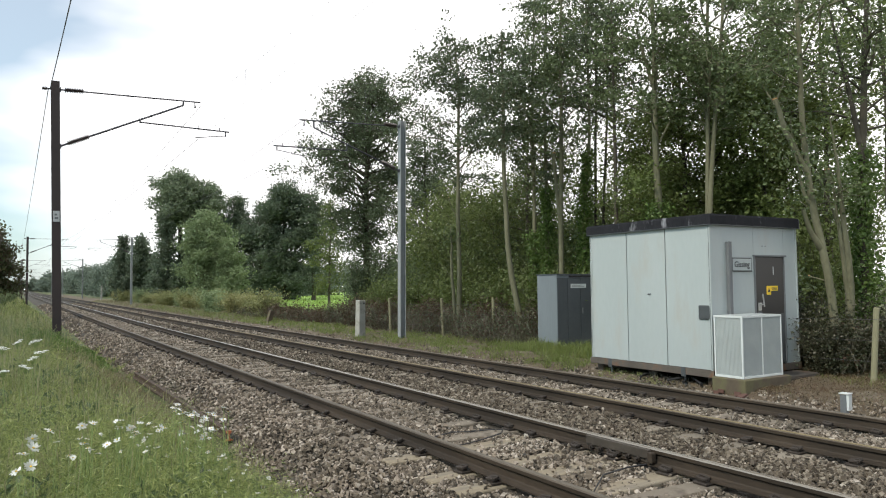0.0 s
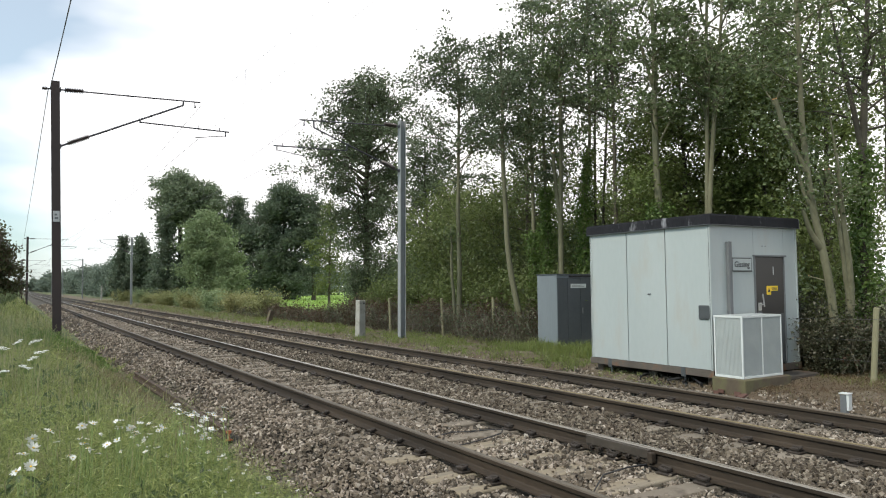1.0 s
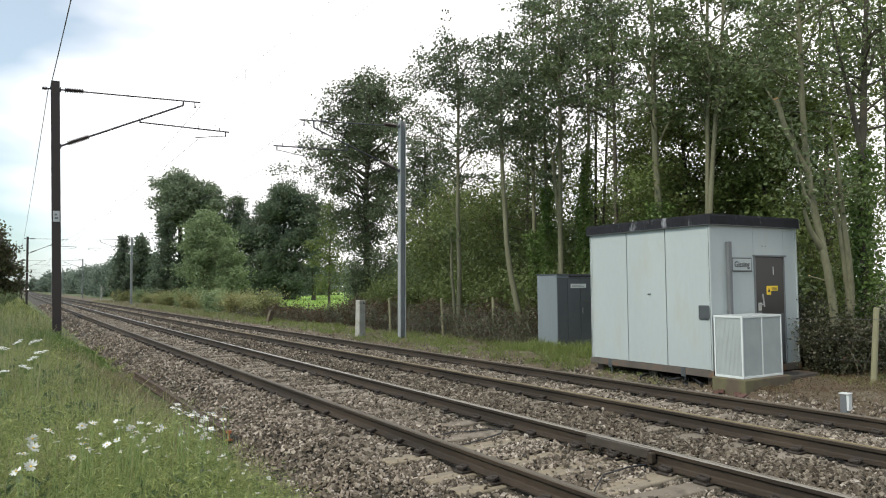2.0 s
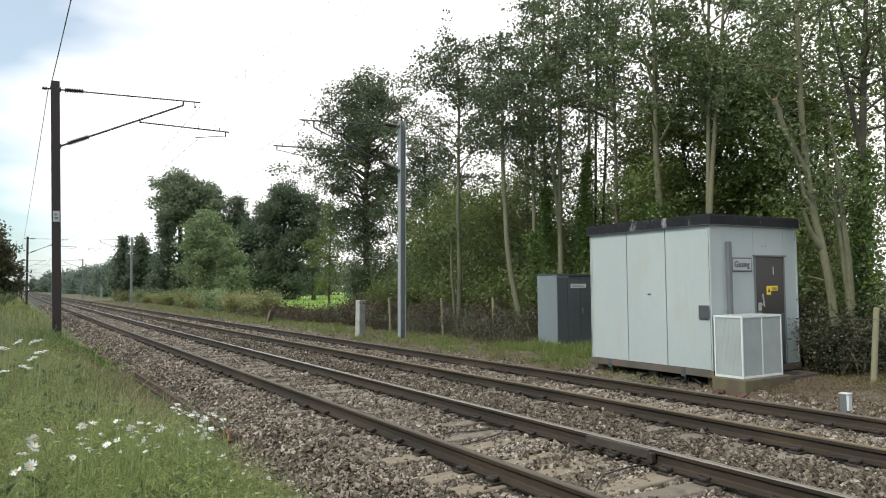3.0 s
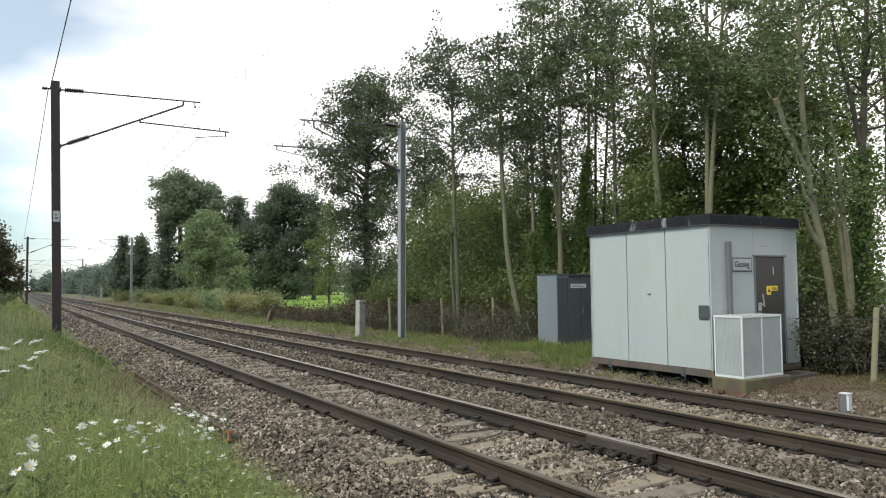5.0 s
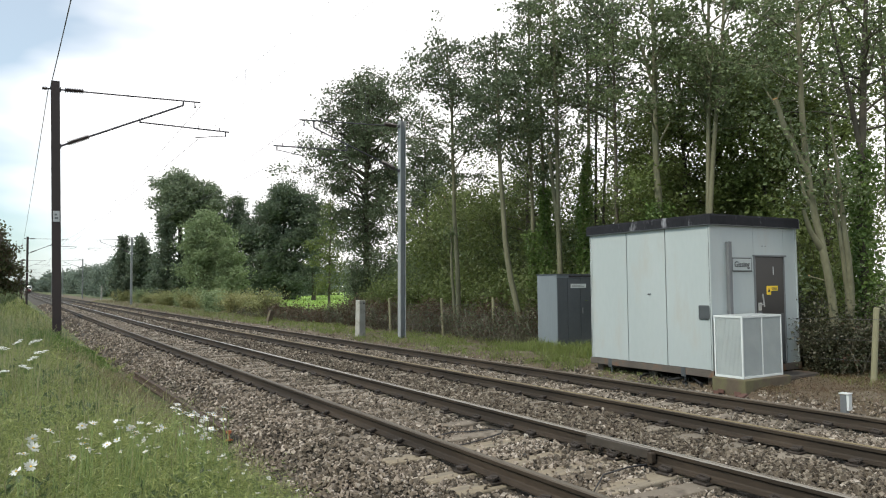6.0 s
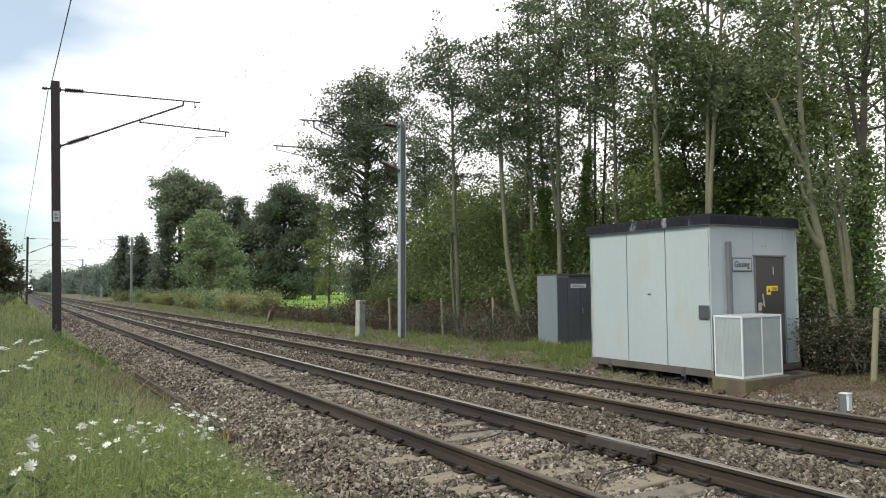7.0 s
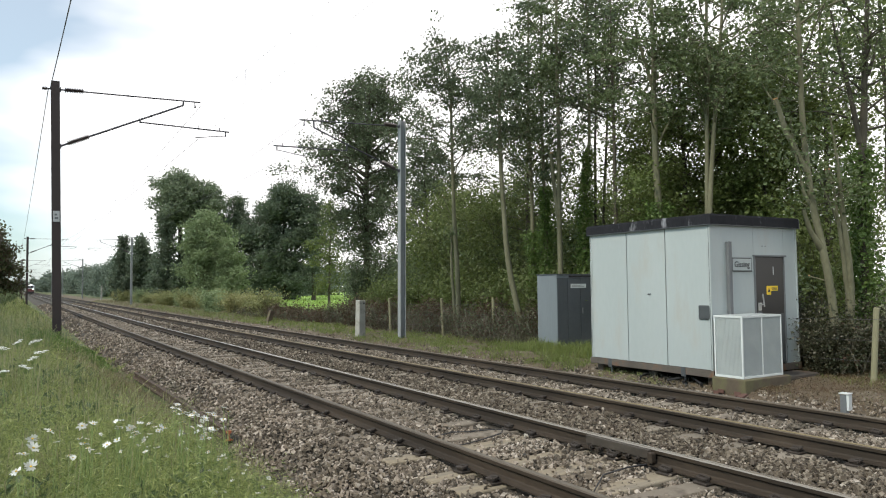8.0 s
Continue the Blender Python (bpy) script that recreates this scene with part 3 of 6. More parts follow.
def build_stones():
    rng = np.random.default_rng(11)
    bed = bpy.data.objects["ballast_bed"]
    clean, oily = [], []
    for y0, y1, dens, size in ((2.2, 7, 1350, 0.0188), (7, 12, 1050, 0.021), (12, 20, 480, 0.033), (20, 32, 185, 0.039), (32, 60, 46, 0.052), (60, 100, 12, 0.075)):
        n = int(dens * (y1 - y0) * 8.3)
        u, y = rng.uniform(2.2, 10.6, n), rng.uniform(y0, y1, n)
        keep = u < 1.97 * y + 1.2
        u, y = u[keep], y[keep]
        near = u < 6.2
        mid = np.where(near, PITCH[0][0], PITCH[1][0])
        k = (y - np.where(near, PITCH[0][2], PITCH[1][2])) / np.where(near, PITCH[0][1], PITCH[1][1])
        joint = near & (y > 4.3) & (y < 6.95)
        on = (np.abs(k - np.round(k)) * np.where(near, PITCH[0][1], PITCH[1][1]) < 0.12) & (np.abs(u - mid) < 1.26)
        on = np.where(joint, (np.min(np.abs(y[:, None] - np.array(JOINT_SLEEPERS)[None] - 0.06 * (u[:, None] - mid[:, None])), axis=1) < 0.13) & (np.abs(u - mid) < 1.26), on)
        cover = 0.1 + 0.085 * np.clip(y - 7, 0, 11) + 0.42 * (noise_field(u * 0.8, y * 0.7) > 0.25)
        keep = ~on | (rng.random(len(u)) < cover)
        on_rail = np.min(np.abs(u[:, None] - np.array(RAILS)[None]), axis=1) < 0.09
        edge = rng.random(len(u)) < np.interp(u, [2.2, 2.6, 9.2, 9.8, 10.2, 10.6], [0.25, 1, 1, 0.6, 0.35, 0.05])
        keep &= ~on_rail & edge & ~((np.abs(u - 2.5) < 0.14) & (y > 9.3) & (y < 17.7))
        u, y, on = u[keep], y[keep], on[keep]
        six = np.exp(-((u - 6.2) / 0.35) ** 2) * 0.035
        shoulder = np.exp(-((u - 3.0) / 0.22) ** 2) * 0.03
        z = np.where(u > 9.6, np.maximum(ballast_z(u), ground_z(u + bend(y), y) + 0.01), ballast_z(u)) + six + shoulder + rng.uniform(-0.022, 0.02, len(u)) + 0.02 * noise_field(u * 1.3, y * 1.3) + np.where(on, 0.018, 0)
        P = np.stack([u + bend(y), y, z], 1)
        dirty = rng.random(len(u)) < 0.85 * np.interp(np.abs(u - 6.2) + 0.12 * noise_field(u * 2, y * 0.8), [0.5, 0.85], [1, 0]) * np.interp(y, [16, 40], [1, 0.4])
        if y0 < 3:                                     # the stretch of shoulder nearest to the eye: each stone a piece of its own
            pick = np.flatnonzero((u > 2.75) & (u < 3.4) & (y > 5.3) & (y < 5.75))[:290]
            V, F = stones_np(rng, np.zeros((24, 3)), size)
            shapes = [mesh_np("ballast_stone", V[8 * k:8 * k + 8], F[:12], M["stone_single"]) for k in range(24)]
            for n, k in enumerate(pick):
                ob = new("ballast_stone", shapes[n % 24])
                ob.parent = bed
                ob.matrix_local = Matrix.LocRotScale(P[k], Euler(rng.uniform(0, 6.28, 3)), [rng.uniform(0.8, 1.25)] * 3)
            left = np.ones(len(u), bool)
            left[pick] = False
            P, dirty = P[left], dirty[left]
        for mask, made in ((~dirty, clean), (dirty, oily)):
            made.append(stones_np(rng, P[mask], size, y0 >= 12))
    for made, mat, label in ((clean, "stone", "loose angular brown and grey ballast stones round the sleepers"), (oily, "stone_oily", "dark oily ballast stones between the two tracks")):
        base = np.cumsum([0] + [len(V) for V, F in made])
        me = mesh_np("ballast_stones", np.concatenate([V for V, F in made]), np.concatenate([F + k for (V, F), k in zip(made, base)]), M[mat])
        tagged(new("ballast_stones", me), label, "ballast", kind="stuff")


def noise_field(x, y):
    return np.sin(1.7 * x + 0.6 * np.sin(1.1 * y)) * np.cos(1.3 * y + 0.8 * np.sin(0.9 * x)) + 0.5 * np.sin(3.9 * x - 2.1 * y)


def grass_patch(name, rng, n, xr, yr, h, w, mat, label, lean=0.35, keep=None, drop=0.0, clump=0.0):
    x, y = rng.uniform(*xr, n), rng.uniform(*yr, n)
    if clump:
        c = rng.integers(0, max(1, n // 14), n)
        cx, cy = rng.uniform(*xr, n // 14 + 1), rng.uniform(*yr, n // 14 + 1)
        x, y = cx[c] + rng.normal(0, clump, n), cy[c] + rng.normal(0, clump, n)
    x = x + bend(y)
    if keep is not None:
        k = keep(x - bend(y), y, rng)
        x, y = x[k], y[k]
    hh = h * (0.78 + 0.24 * noise_field(x * 0.9, y * 0.6).clip(-1, 1) + 0.22 * noise_field(x * 3.1, y * 2.2).clip(-1, 1)) * np.interp(x - bend(y), [0.6, 1.2, 1.7, 2.3, 2.6], [1.0, 0.72, 0.45, 0.4, 1.0])
    V, F = blades_np(rng, np.stack([x, y, ground_z(x, y) - drop], 1), hh, w, lean)
    return tagged(new(name, mesh_np(name, V, F, mat)), label, "grass", kind="stuff")


def weeds(name, rng, n, xr, yr, h, size, mat, label, keep=None, slim=0.11):
    """Feathery low plants: a spray of small leaves up each thin stem."""
    x, y = rng.uniform(*xr, n), rng.uniform(*yr, n)
    if keep is not None:
        k = keep(x, y, rng)
        x, y = x[k], y[k]
    n = len(x)
    H = h * rng.uniform(0.5, 1.15, n) * np.interp(x, [0.6, 1.2, 1.7], [1.0, 0.75, 0.5])
    m = 31
    f = rng.uniform(0.1, 1, (n, m))
    lean = rng.normal(0, 0.16, (n, 1, 2))
    r = 0.07 * (1.15 - f)[:, :, None] + 0.012
    C = np.concatenate([np.stack([x, y], 1)[:, None] + lean * (f * H[:, None])[:, :, None] + rng.normal(0, 1, (n, m, 2)) * r, (ground_z(x, y)[:, None] + f * H[:, None])[:, :, None]], 2)
    V, F = leaves_np(rng, C.reshape(-1, 3), size, flat=0.0, slim=slim)
    return tagged(new(name, mesh_np(name, V, F, mat)), label, "weeds", kind="stuff")


def seed_heads(rng, n, xr, yr, h, keep):
    x, y = rng.uniform(*xr, n), rng.uniform(*yr, n)
    k = keep(x, y, rng)
    x, y = x[k], y[k]
    n = len(x)
    H = h * rng.uniform(0.7, 1.15, n) * np.interp(x, [0.6, 1.2, 1.7], [1.0, 0.75, 0.5])
    a, l = rng.uniform(0, 6.28, n), rng.uniform(0.02, 0.22, n) * H
    tip = np.stack([x + l * np.cos(a), y + l * np.sin(a), ground_z(x, y) + H], 1)
    low = np.stack([x, y, ground_z(x, y)], 1)
    side = np.stack([np.sin(a), -np.cos(a), 0 * a], 1)
    w = 0.0011
    mid = low * 0.15 + tip * 0.85 + np.array([[0, 0, 0.02]])
    V = [np.stack([low - side * w, low + side * w, mid + side * w, mid - side * w], 1)]
    for q in (-1, 1):
        V.append(np.stack([mid, mid * 0.6 + tip * 0.4 + side * 0.004 * q, tip, mid * 0.5 + tip * 0.5 - side * 0.003 * q], 1))
    V = np.concatenate(V).reshape(-1, 3)
    me = mesh_np("seed_grass", V, np.arange(len(V)).reshape(-1, 4), M["pale_straw"])
    tagged(new("seed_grass", me), "thin straw-coloured grass seed heads", "grass", kind="stuff")


def bramble_tangle(rng, n, xr, yr, h):
    """Arching brown bramble stems with small leaves, too tangled to count."""
    x, y = rng.uniform(*xr, n), rng.uniform(*yr, n)
    g = ground_z(x, y)
    a, L, H = rng.uniform(0, 6.28, n), rng.uniform(0.3, 1.1, n), h * rng.uniform(0.35, 1.1, n)
    paths, C = [], []
    s = np.linspace(0, 1, 6)
    for i in range(n):
        P = np.stack([x[i] + L[i] * math.cos(a[i]) * s, y[i] + L[i] * math.sin(a[i]) * s, g[i] - 0.05 + H[i] * np.sin(np.pi * (0.05 + 0.75 * s)) / 0.99], 1)
        P[1:] += rng.normal(0, 0.035, (5, 3))
        paths.append((P, np.linspace(0.007, 0.003, 6)))
        k = rng.integers(8, 26)
        C.append(P[rng.integers(1, 6, k)] + rng.normal(0, 0.07, (k, 3)))
    V, F = tube_np(paths, 3)
    tagged(new("bramble_tangle", mesh_np("bramble_tangle", V, F, M["straw"])), "tangled dead bramble stems along the fence", "brambles", kind="stuff")
    C = np.concatenate(C)
    V, F = leaves_np(rng, C[::2], 0.06, 0.3)
    tagged(new("bramble_leaves", mesh_np("bramble_leaves", V, F, M["bramble"])), "brown and dull green bramble leaves along the fence", "brambles", kind="stuff")
    V, F = leaves_np(rng, C[1::2] * np.array([[1, 1, 0.9]]), 0.055, 0.3)
    tagged(new("bramble_leaves", mesh_np("bramble_leaves", V, F, M["leaf_bluish"])), "grey-green leaves among the dead brambles", "brambles", kind="stuff")


def build_grass():
    rng = np.random.default_rng(3)
    rim = lambda u, y, r: r.random(len(u)) < np.interp(u + 0.16 * np.sin(0.9 * y) + 0.1 * np.sin(2.3 * y) + np.interp(y, [3.8, 5, 10, 11.5, 16, 18.5], [0, 0.42, 0.45, 0.8, 0.8, 0.15]), [1.0, 1.75], [1, 0.03])
    bare = lambda u, y: (noise_field(u * 1.6 + 0.7, y * 0.8) > 0.35) & (u > 0.35) & (y > 6.5) & (y < 18)
    fade = lambda u, y, r: rim(u, y, r) & ~(bare(u, y) & (r.random(len(u)) < 0.75))
    seen = lambda u, y, r: fade(u, y, r) & (np.hypot(u, y) > 2.3)
    T = "tall green verge grass gone to seed"
    grass_patch("tall_grass", rng, 25000, (-0.8, 1.9), (2.0, 5.5), 0.5, 0.0045, M["grass"], T, 0.95, seen, clump=0.1)
    grass_patch("tall_grass", rng, 26000, (-0.8, 1.9), (5.5, 11), 0.48, 0.006, M["grass"], T, 0.9, seen, clump=0.1)
    grass_patch("tall_grass", rng, 34000, (-1.6, 1.9), (11, 26), 0.42, 0.011, M["grass"], T, 0.5, fade, clump=0.14)
    grass_patch("tall_grass", rng, 17000, (-3.5, 1.8), (26, 70), 0.42, 0.03, M["grass"], T, 0.5, fade)
    grass_patch("tall_grass", rng, 6000, (-6, 1.8), (70, 170), 0.5, 0.11, M["grass"], T, 0.4, fade)
    weeds("feathery_weeds", rng, 7000, (-0.6, 1.75), (2.3, 5.6), 0.56, 0.034, M["weed"], "feathery green mayweed foliage among the grass", seen)
    weeds("feathery_weeds", rng, 3600, (-0.8, 1.8), (5.6, 14), 0.44, 0.05, M["weed"], "feathery green weeds among the grass", fade)
    weeds("feathery_weeds", rng, 900, (-1.0, 1.6), (13, 27), 0.46, 0.08, M["leaf_mid"], "dark green weeds among the grass", fade)
    dock = lambda u, y, r: seen(u, y, r) & (noise_field(u * 2.3, y * 1.5) > 0.2)
    weeds("broad_weeds", rng, 1100, (-0.7, 1.3), (2.6, 12), 0.42, 0.075, M["leaf_dark"], "dark broad-leaved weeds among the grass", dock, 0.4)
    weeds("broad_weeds", rng, 500, (0.2, 1.9), (15.5, 20.5), 0.34, 0.1, M["ivy"], "dark green weeds round the foot of the mast", None, 0.4)
    edge = lambda u, y, r: r.random(len(u)) < np.exp(-((u - 1.55) / 0.3) ** 2)
    weeds("low_weeds", rng, 1400, (1.0, 2.3), (3.5, 24), 0.16, 0.03, M["weed"], "low green weeds at the edge of the ballast", edge)
    worn = lambda u, y, r: r.random(len(u)) < np.interp(u + 0.2 * np.sin(1.3 * y), [0.5, 1.1, 2.0, 2.4], [0.1, 0.9, 0.8, 0.1])
    grass_patch("dry_grass", rng, 9000, (0.4, 2.3), (7.5, 20), 0.3, 0.007, M["rusty_grass"], "rusty dead grass at the worn edge of the verge", 0.8, worn, clump=0.08)
    low = lambda u, y, r: r.random(len(u)) < 0.75 * (noise_field(u * 1.7, y * 1.1) > 0.1)
    grass_patch("short_grass", rng, 5000, (1.5, 2.75), (17.5, 26), 0.22, 0.01, M["weed"], "tufts of low green grass spreading over the ballast edge", 0.6, low, clump=0.08)
    seed_heads(rng, 1200, (-0.6, 1.7), (3.4, 12), 0.64, seen)
    seed_heads(rng, 1800, (-1.2, 1.7), (12, 30), 0.6, fade)
    grass_patch("dry_grass", rng, 9000, (0.0, 2.1), (2.5, 22), 0.36, 0.005, M["dry"], "straw-coloured dead grass in the verge", 0.8, clump=0.08)
    patch = lambda u, y, r: r.random(len(u)) < 0.45 + 0.5 * (noise_field(u * 2, y) > 0)
    grass_patch("short_grass", rng, 24000, (10.1, 12.6), (11.5, 24), 0.13, 0.009, M["grass_short"], "short green grass in front of the cabinet and fence", 0.6, patch, clump=0.06)
    grass_patch("short_grass", rng, 20000, (10.3, 12.0), (24, 75), 0.16, 0.02, M["grass_short"], "short green grass along the far cess", 0.6, patch)
    grass_patch("tall_grass", rng, 3500, (11.2, 12.42), (11.6, 16), 0.34, 0.009, M["grass_short"], "lush grass against the grey cabinet", 0.4)
    grass_patch("dry_grass", rng, 16000, (10.3, 14.0), (2.5, 8.3), 0.1, 0.006, M["rusty_grass"], "dead rusty-brown grass beside the equipment hut", 0.9, clump=0.07)
    grass_patch("dry_grass", rng, 6000, (9.7, 12.4), (38, 120), 0.2, 0.05, M["dry"], "bleached dead grass along the far cess", 0.7)
    grass_patch("short_grass", rng, 2600, (1.4, 2.7), (24, 75), 0.2, 0.03, M["weed"], "low weeds along the ballast edge", 0.6, low)
    grass_patch("short_grass", rng, 6500, (10.6, 13.8), (2.6, 7.8), 0.1, 0.006, M["grass_short"], "sparse green grass among the dead grass", 0.7, low, clump=0.1)
    bramble_tangle(rng, 620, (11.9, 13.6), (16.4, 31), 1.0)
    bramble_tangle(rng, 260, (11.8, 13.2), (31, 44), 0.62)
    bramble_tangle(rng, 80, (12.4, 14.2), (5.6, 9.2), 0.9)
    weeds("low_weeds", rng, 60, (10.0, 10.5), (9.0, 10.9), 0.2, 0.05, M["weed"], "low green weeds under the edge of the hut")
    grass_patch("dead_stems", rng, 2600, (12.0, 13.8), (15.5, 30), 0.85, 0.008, M["straw"], "grey-brown dead nettle stems along the fence", 0.45, clump=0.14)
    grass_patch("dead_stems", rng, 1400, (11.9, 13.4), (30, 46), 0.5, 0.012, M["straw"], "grey-brown dead nettle stems along the fence", 0.45, clump=0.15)
    grass_patch("field_grass", rng, 14000, (18, 45), (42, 110), 0.25, 0.08, M["meadow"], "bright meadow grass", 0.4)
    for n, xr, yr, sz in ((12000, (10.1, 14.5), (3.0, 8.1), 0.028), (4000, (10.0, 14.0), (11.2, 26), 0.035), (3500, (1.2, 2.4), (3, 24), 0.03)):
        x, y = rng.uniform(*xr, n), rng.uniform(*yr, n)
        V, F = leaves_np(rng, np.stack([x, y, ground_z(x, y) + 0.03 + rng.uniform(0, 0.02, n)], 1), sz, flat=1.5)
        tagged(new("leaf_litter", mesh_np("leaf_litter", V, F, M["litter"])), "brown dead leaves and twigs on the ground", "leaf litter", kind="stuff")


# ---- trees, bushes, hedges ----
def crown_np(rng, trunk, z0, top, radius, limbs, density, size, spread=0.28, droop=0.0, fill=0.0, prof=0.8, level=0.42):
    """Limbs along a trunk line, twigs on them, and leaf centres gathered round the twigs."""
    P = np.asarray(trunk)
    zs = P[:, 2]
    paths, centres = [], []
    golden = rng.uniform(0, 6.28)
    for i in range(limbs):
        f = (i + rng.uniform(0, 0.9)) / limbs
        z = z0 + (top - z0) * f * 0.97
        b = np.array([np.interp(z, zs, P[:, k]) for k in range(3)])
        golden += 2.4 + rng.uniform(-0.5, 0.5)
        R = radius * (np.sin(np.pi * min(1, (0.22 + 0.78 * f) ** prof)) * 0.85 + 0.22) * rng.uniform(0.55, 1.2)
        rise = rng.uniform(0.25, 0.95) - droop
        s = np.linspace(0, 1, 6)[:, None]
        out = np.array([[math.cos(golden), math.sin(golden), 0]])
        wob = np.cumsum(rng.normal(0, 0.07 * R, (6, 3)), 0) * s
        L = b + out * R * s + np.array([[0, 0, 1]]) * R * rise * (s - 0.3 * s ** 2) + wob
        paths.append((L, np.linspace(0.013 + 0.009 * R, 0.004, 6)))
        tw = [L[3:]]
        for _ in range(4):
            k = rng.integers(2, 6)
            d = rand_dirs(rng, 1)[0] * R * 0.42
            d[2] = abs(d[2]) * 0.7 - droop * 0.3
            T = L[k] + np.linspace(0, 1, 4)[:, None] * d + np.cumsum(rng.normal(0, 0.03 * R, (4, 3)), 0)
            paths.append((T, np.linspace(0.012, 0.004, 4)))
            tw.append(T[1:])
        tw = np.concatenate(tw)
        m = max(4, int(density * R * 0.45))
        pick = tw[rng.integers(0, len(tw), m)]
        cl = pick + rng.normal(0, spread * 0.45, (m, 3))
        k = rng.integers(12, 25)
        centres.append(np.repeat(cl, k, 0) + rng.normal(0, spread * 0.5, (m * k, 3)) * np.array([1.2, 1.2, level]))
    if fill:
        m = int(fill)
        h = rng.uniform(0, 1, m)
        a = rng.uniform(0, 6.28, m)
        r = radius * np.sqrt(rng.uniform(0, 1, m)) * (np.sin(np.pi * (0.15 + 0.8 * h)) * 0.75 + 0.15)
        c = np.stack([np.interp(z0 + (top - z0) * h, zs, P[:, 0]) + r * np.cos(a), np.interp(z0 + (top - z0) * h, zs, P[:, 1]) + r * np.sin(a), z0 + (top - z0) * h], 1)
        centres.append(np.repeat(c, 9, 0) + rng.normal(0, spread * 0.7, (m * 9, 3)) * np.array([1.15, 1.15, 0.6]))
    return paths, np.concatenate(centres)


def trunk_line(rng, height, lean=(0, 0), kink=0.04, n=12):
    """Points up a trunk from its base: lean is the shift of the top in metres."""
    s = np.linspace(0, 1, n)
    P = np.stack([lean[0] * s, lean[1] * s, height * s], 1)
    P[1:, :2] += np.cumsum(rng.normal(0, kink, (n - 1, 2)), 0)
    P[0, 2] = -0.3
    return P


ACROSS = np.array([0.8548, -0.519, 0.0])              # level direction in which leaning trunks are drawn


def drawn(line, n, rng=None, kink=0.0):
    """Smooth line of n points through (sideways, height) pairs."""
    L = np.array(line, float)
    s = np.concatenate([[0], np.cumsum(np.hypot(*np.diff(L, axis=0).T))])
    t = np.linspace(0, s[-1], n)
    side, z = np.interp(t, s, L[:, 0]), np.interp(t, s, L[:, 1])
    for v in (side, z):
        v[1:-1] = (v[:-2] + 2 * v[1:-1] + v[2:]) / 4
    P = side[:, None] * ACROSS + np.array([[0, 0, 1.0]]) * z[:, None]
    if rng is not None:
        P[1:, :2] += np.cumsum(rng.normal(0, kink, (n - 1, 2)), 0)
    return P


def tree(name, seed, x, y, height, r, z0, radius, limbs, density, size, leafmat, label, barkmat="bark", lean=(0, 0), line=None, boughs=(), spread=0.28,
         droop=0.0, fill=0, ivy=0.0, ivy_from=0.0, kink=0.04, prof=0.8, group="", sides=8, top=None, flat=0.25, limb=1.0, level=0.85):
    """line: the trunk as (sideways, height) pairs. boughs: (pairs, radius at its foot, radius at its end, "cut", "bare" or "leafy")."""
    rng = np.random.default_rng(seed)
    base = thing(name, pose(x, y, float(ground_z(x, y))), label, "tree" if "bush" not in name else "bush", group)
    if line:
        P = drawn(((line[0][0] * 2 - line[1][0], -0.3),) + tuple(line), 18, rng, 0.008)
        height = line[-1][1]
    else:
        P = trunk_line(rng, height, lean, kink, 12)
    rad = r * np.linspace(1.0, 0.18, len(P)) ** 0.8
    rad[0] *= 1.25
    V, F = tube_np([(P, rad)], sides)
    part("trunk", mesh_np("trunk", V, F, M[barkmat]), None, base, smooth=True)
    paths, C = crown_np(rng, P, z0, (top or height), radius, limbs, density, size, spread, droop, fill, prof, level)
    for pairs, r0, r1, end in boughs:
        B = drawn(pairs, 8, rng, 0.012)
        B += np.linspace(0, 1, 8)[:, None] * np.array([[0.519, 0.8548, 0]]) * rng.uniform(-0.25, 0.25)
        V, F = tube_np([(B, np.linspace(r0, r1, 8))], 7)
        bough = part("bough", mesh_np("bough", V, F, M[barkmat]), None, base, smooth=True)
        if end == "cut":
            d = (B[-1] - B[-2]) / np.linalg.norm(B[-1] - B[-2])
            part("cut_face", rod(B[-1] - d * 0.01, B[-1] + d * 0.015, r1 * 1.02), M["heartwood"], bough, "pale broken wood")
        elif end == "leafy":
            m = 16
            c = B[rng.integers(4, 8, m)] + rng.normal(0, 0.3, (m, 3))
            C = np.concatenate([C, np.repeat(c, 14, 0) + rng.normal(0, 0.15, (m * 14, 3))])
    if "distant" in name:
        paths = paths[::5]
    V, F = tube_np([(a, b * limb) for a, b in paths], 3 if "slender" not in name else 4)
    tagged(part("branchwork", mesh_np("branchwork", V, F, M[barkmat]), None, base, smooth=True), kind="stuff")
    V, F = leaves_np(rng, C, size, flat)
    part("crown", mesh_np("crown", V, F, M[leafmat]), None, base, "leafy crown with gaps")
    if ivy:
        m = int(230 * (ivy - ivy_from))
        z = rng.uniform(ivy_from, ivy, m)
        c = np.stack([np.interp(z, P[:, 2], P[:, k]) for k in range(3)], 1)
        lump = (0.8 + 0.25 * np.sin(3.1 * z + seed))[:, None]
        c = np.repeat(c, 5, 0) + rng.normal(0, 1, (m * 5, 3)) * np.repeat(lump, 5, 0) * np.array([r * 0.9 + 0.08, r * 0.9 + 0.08, 0.08])
        V, F = leaves_np(rng, c, 0.085, flat=0.0)
        part("ivy", mesh_np("ivy", V, F, M["ivy"]), None, base, "glossy ivy on the trunk")
    return base


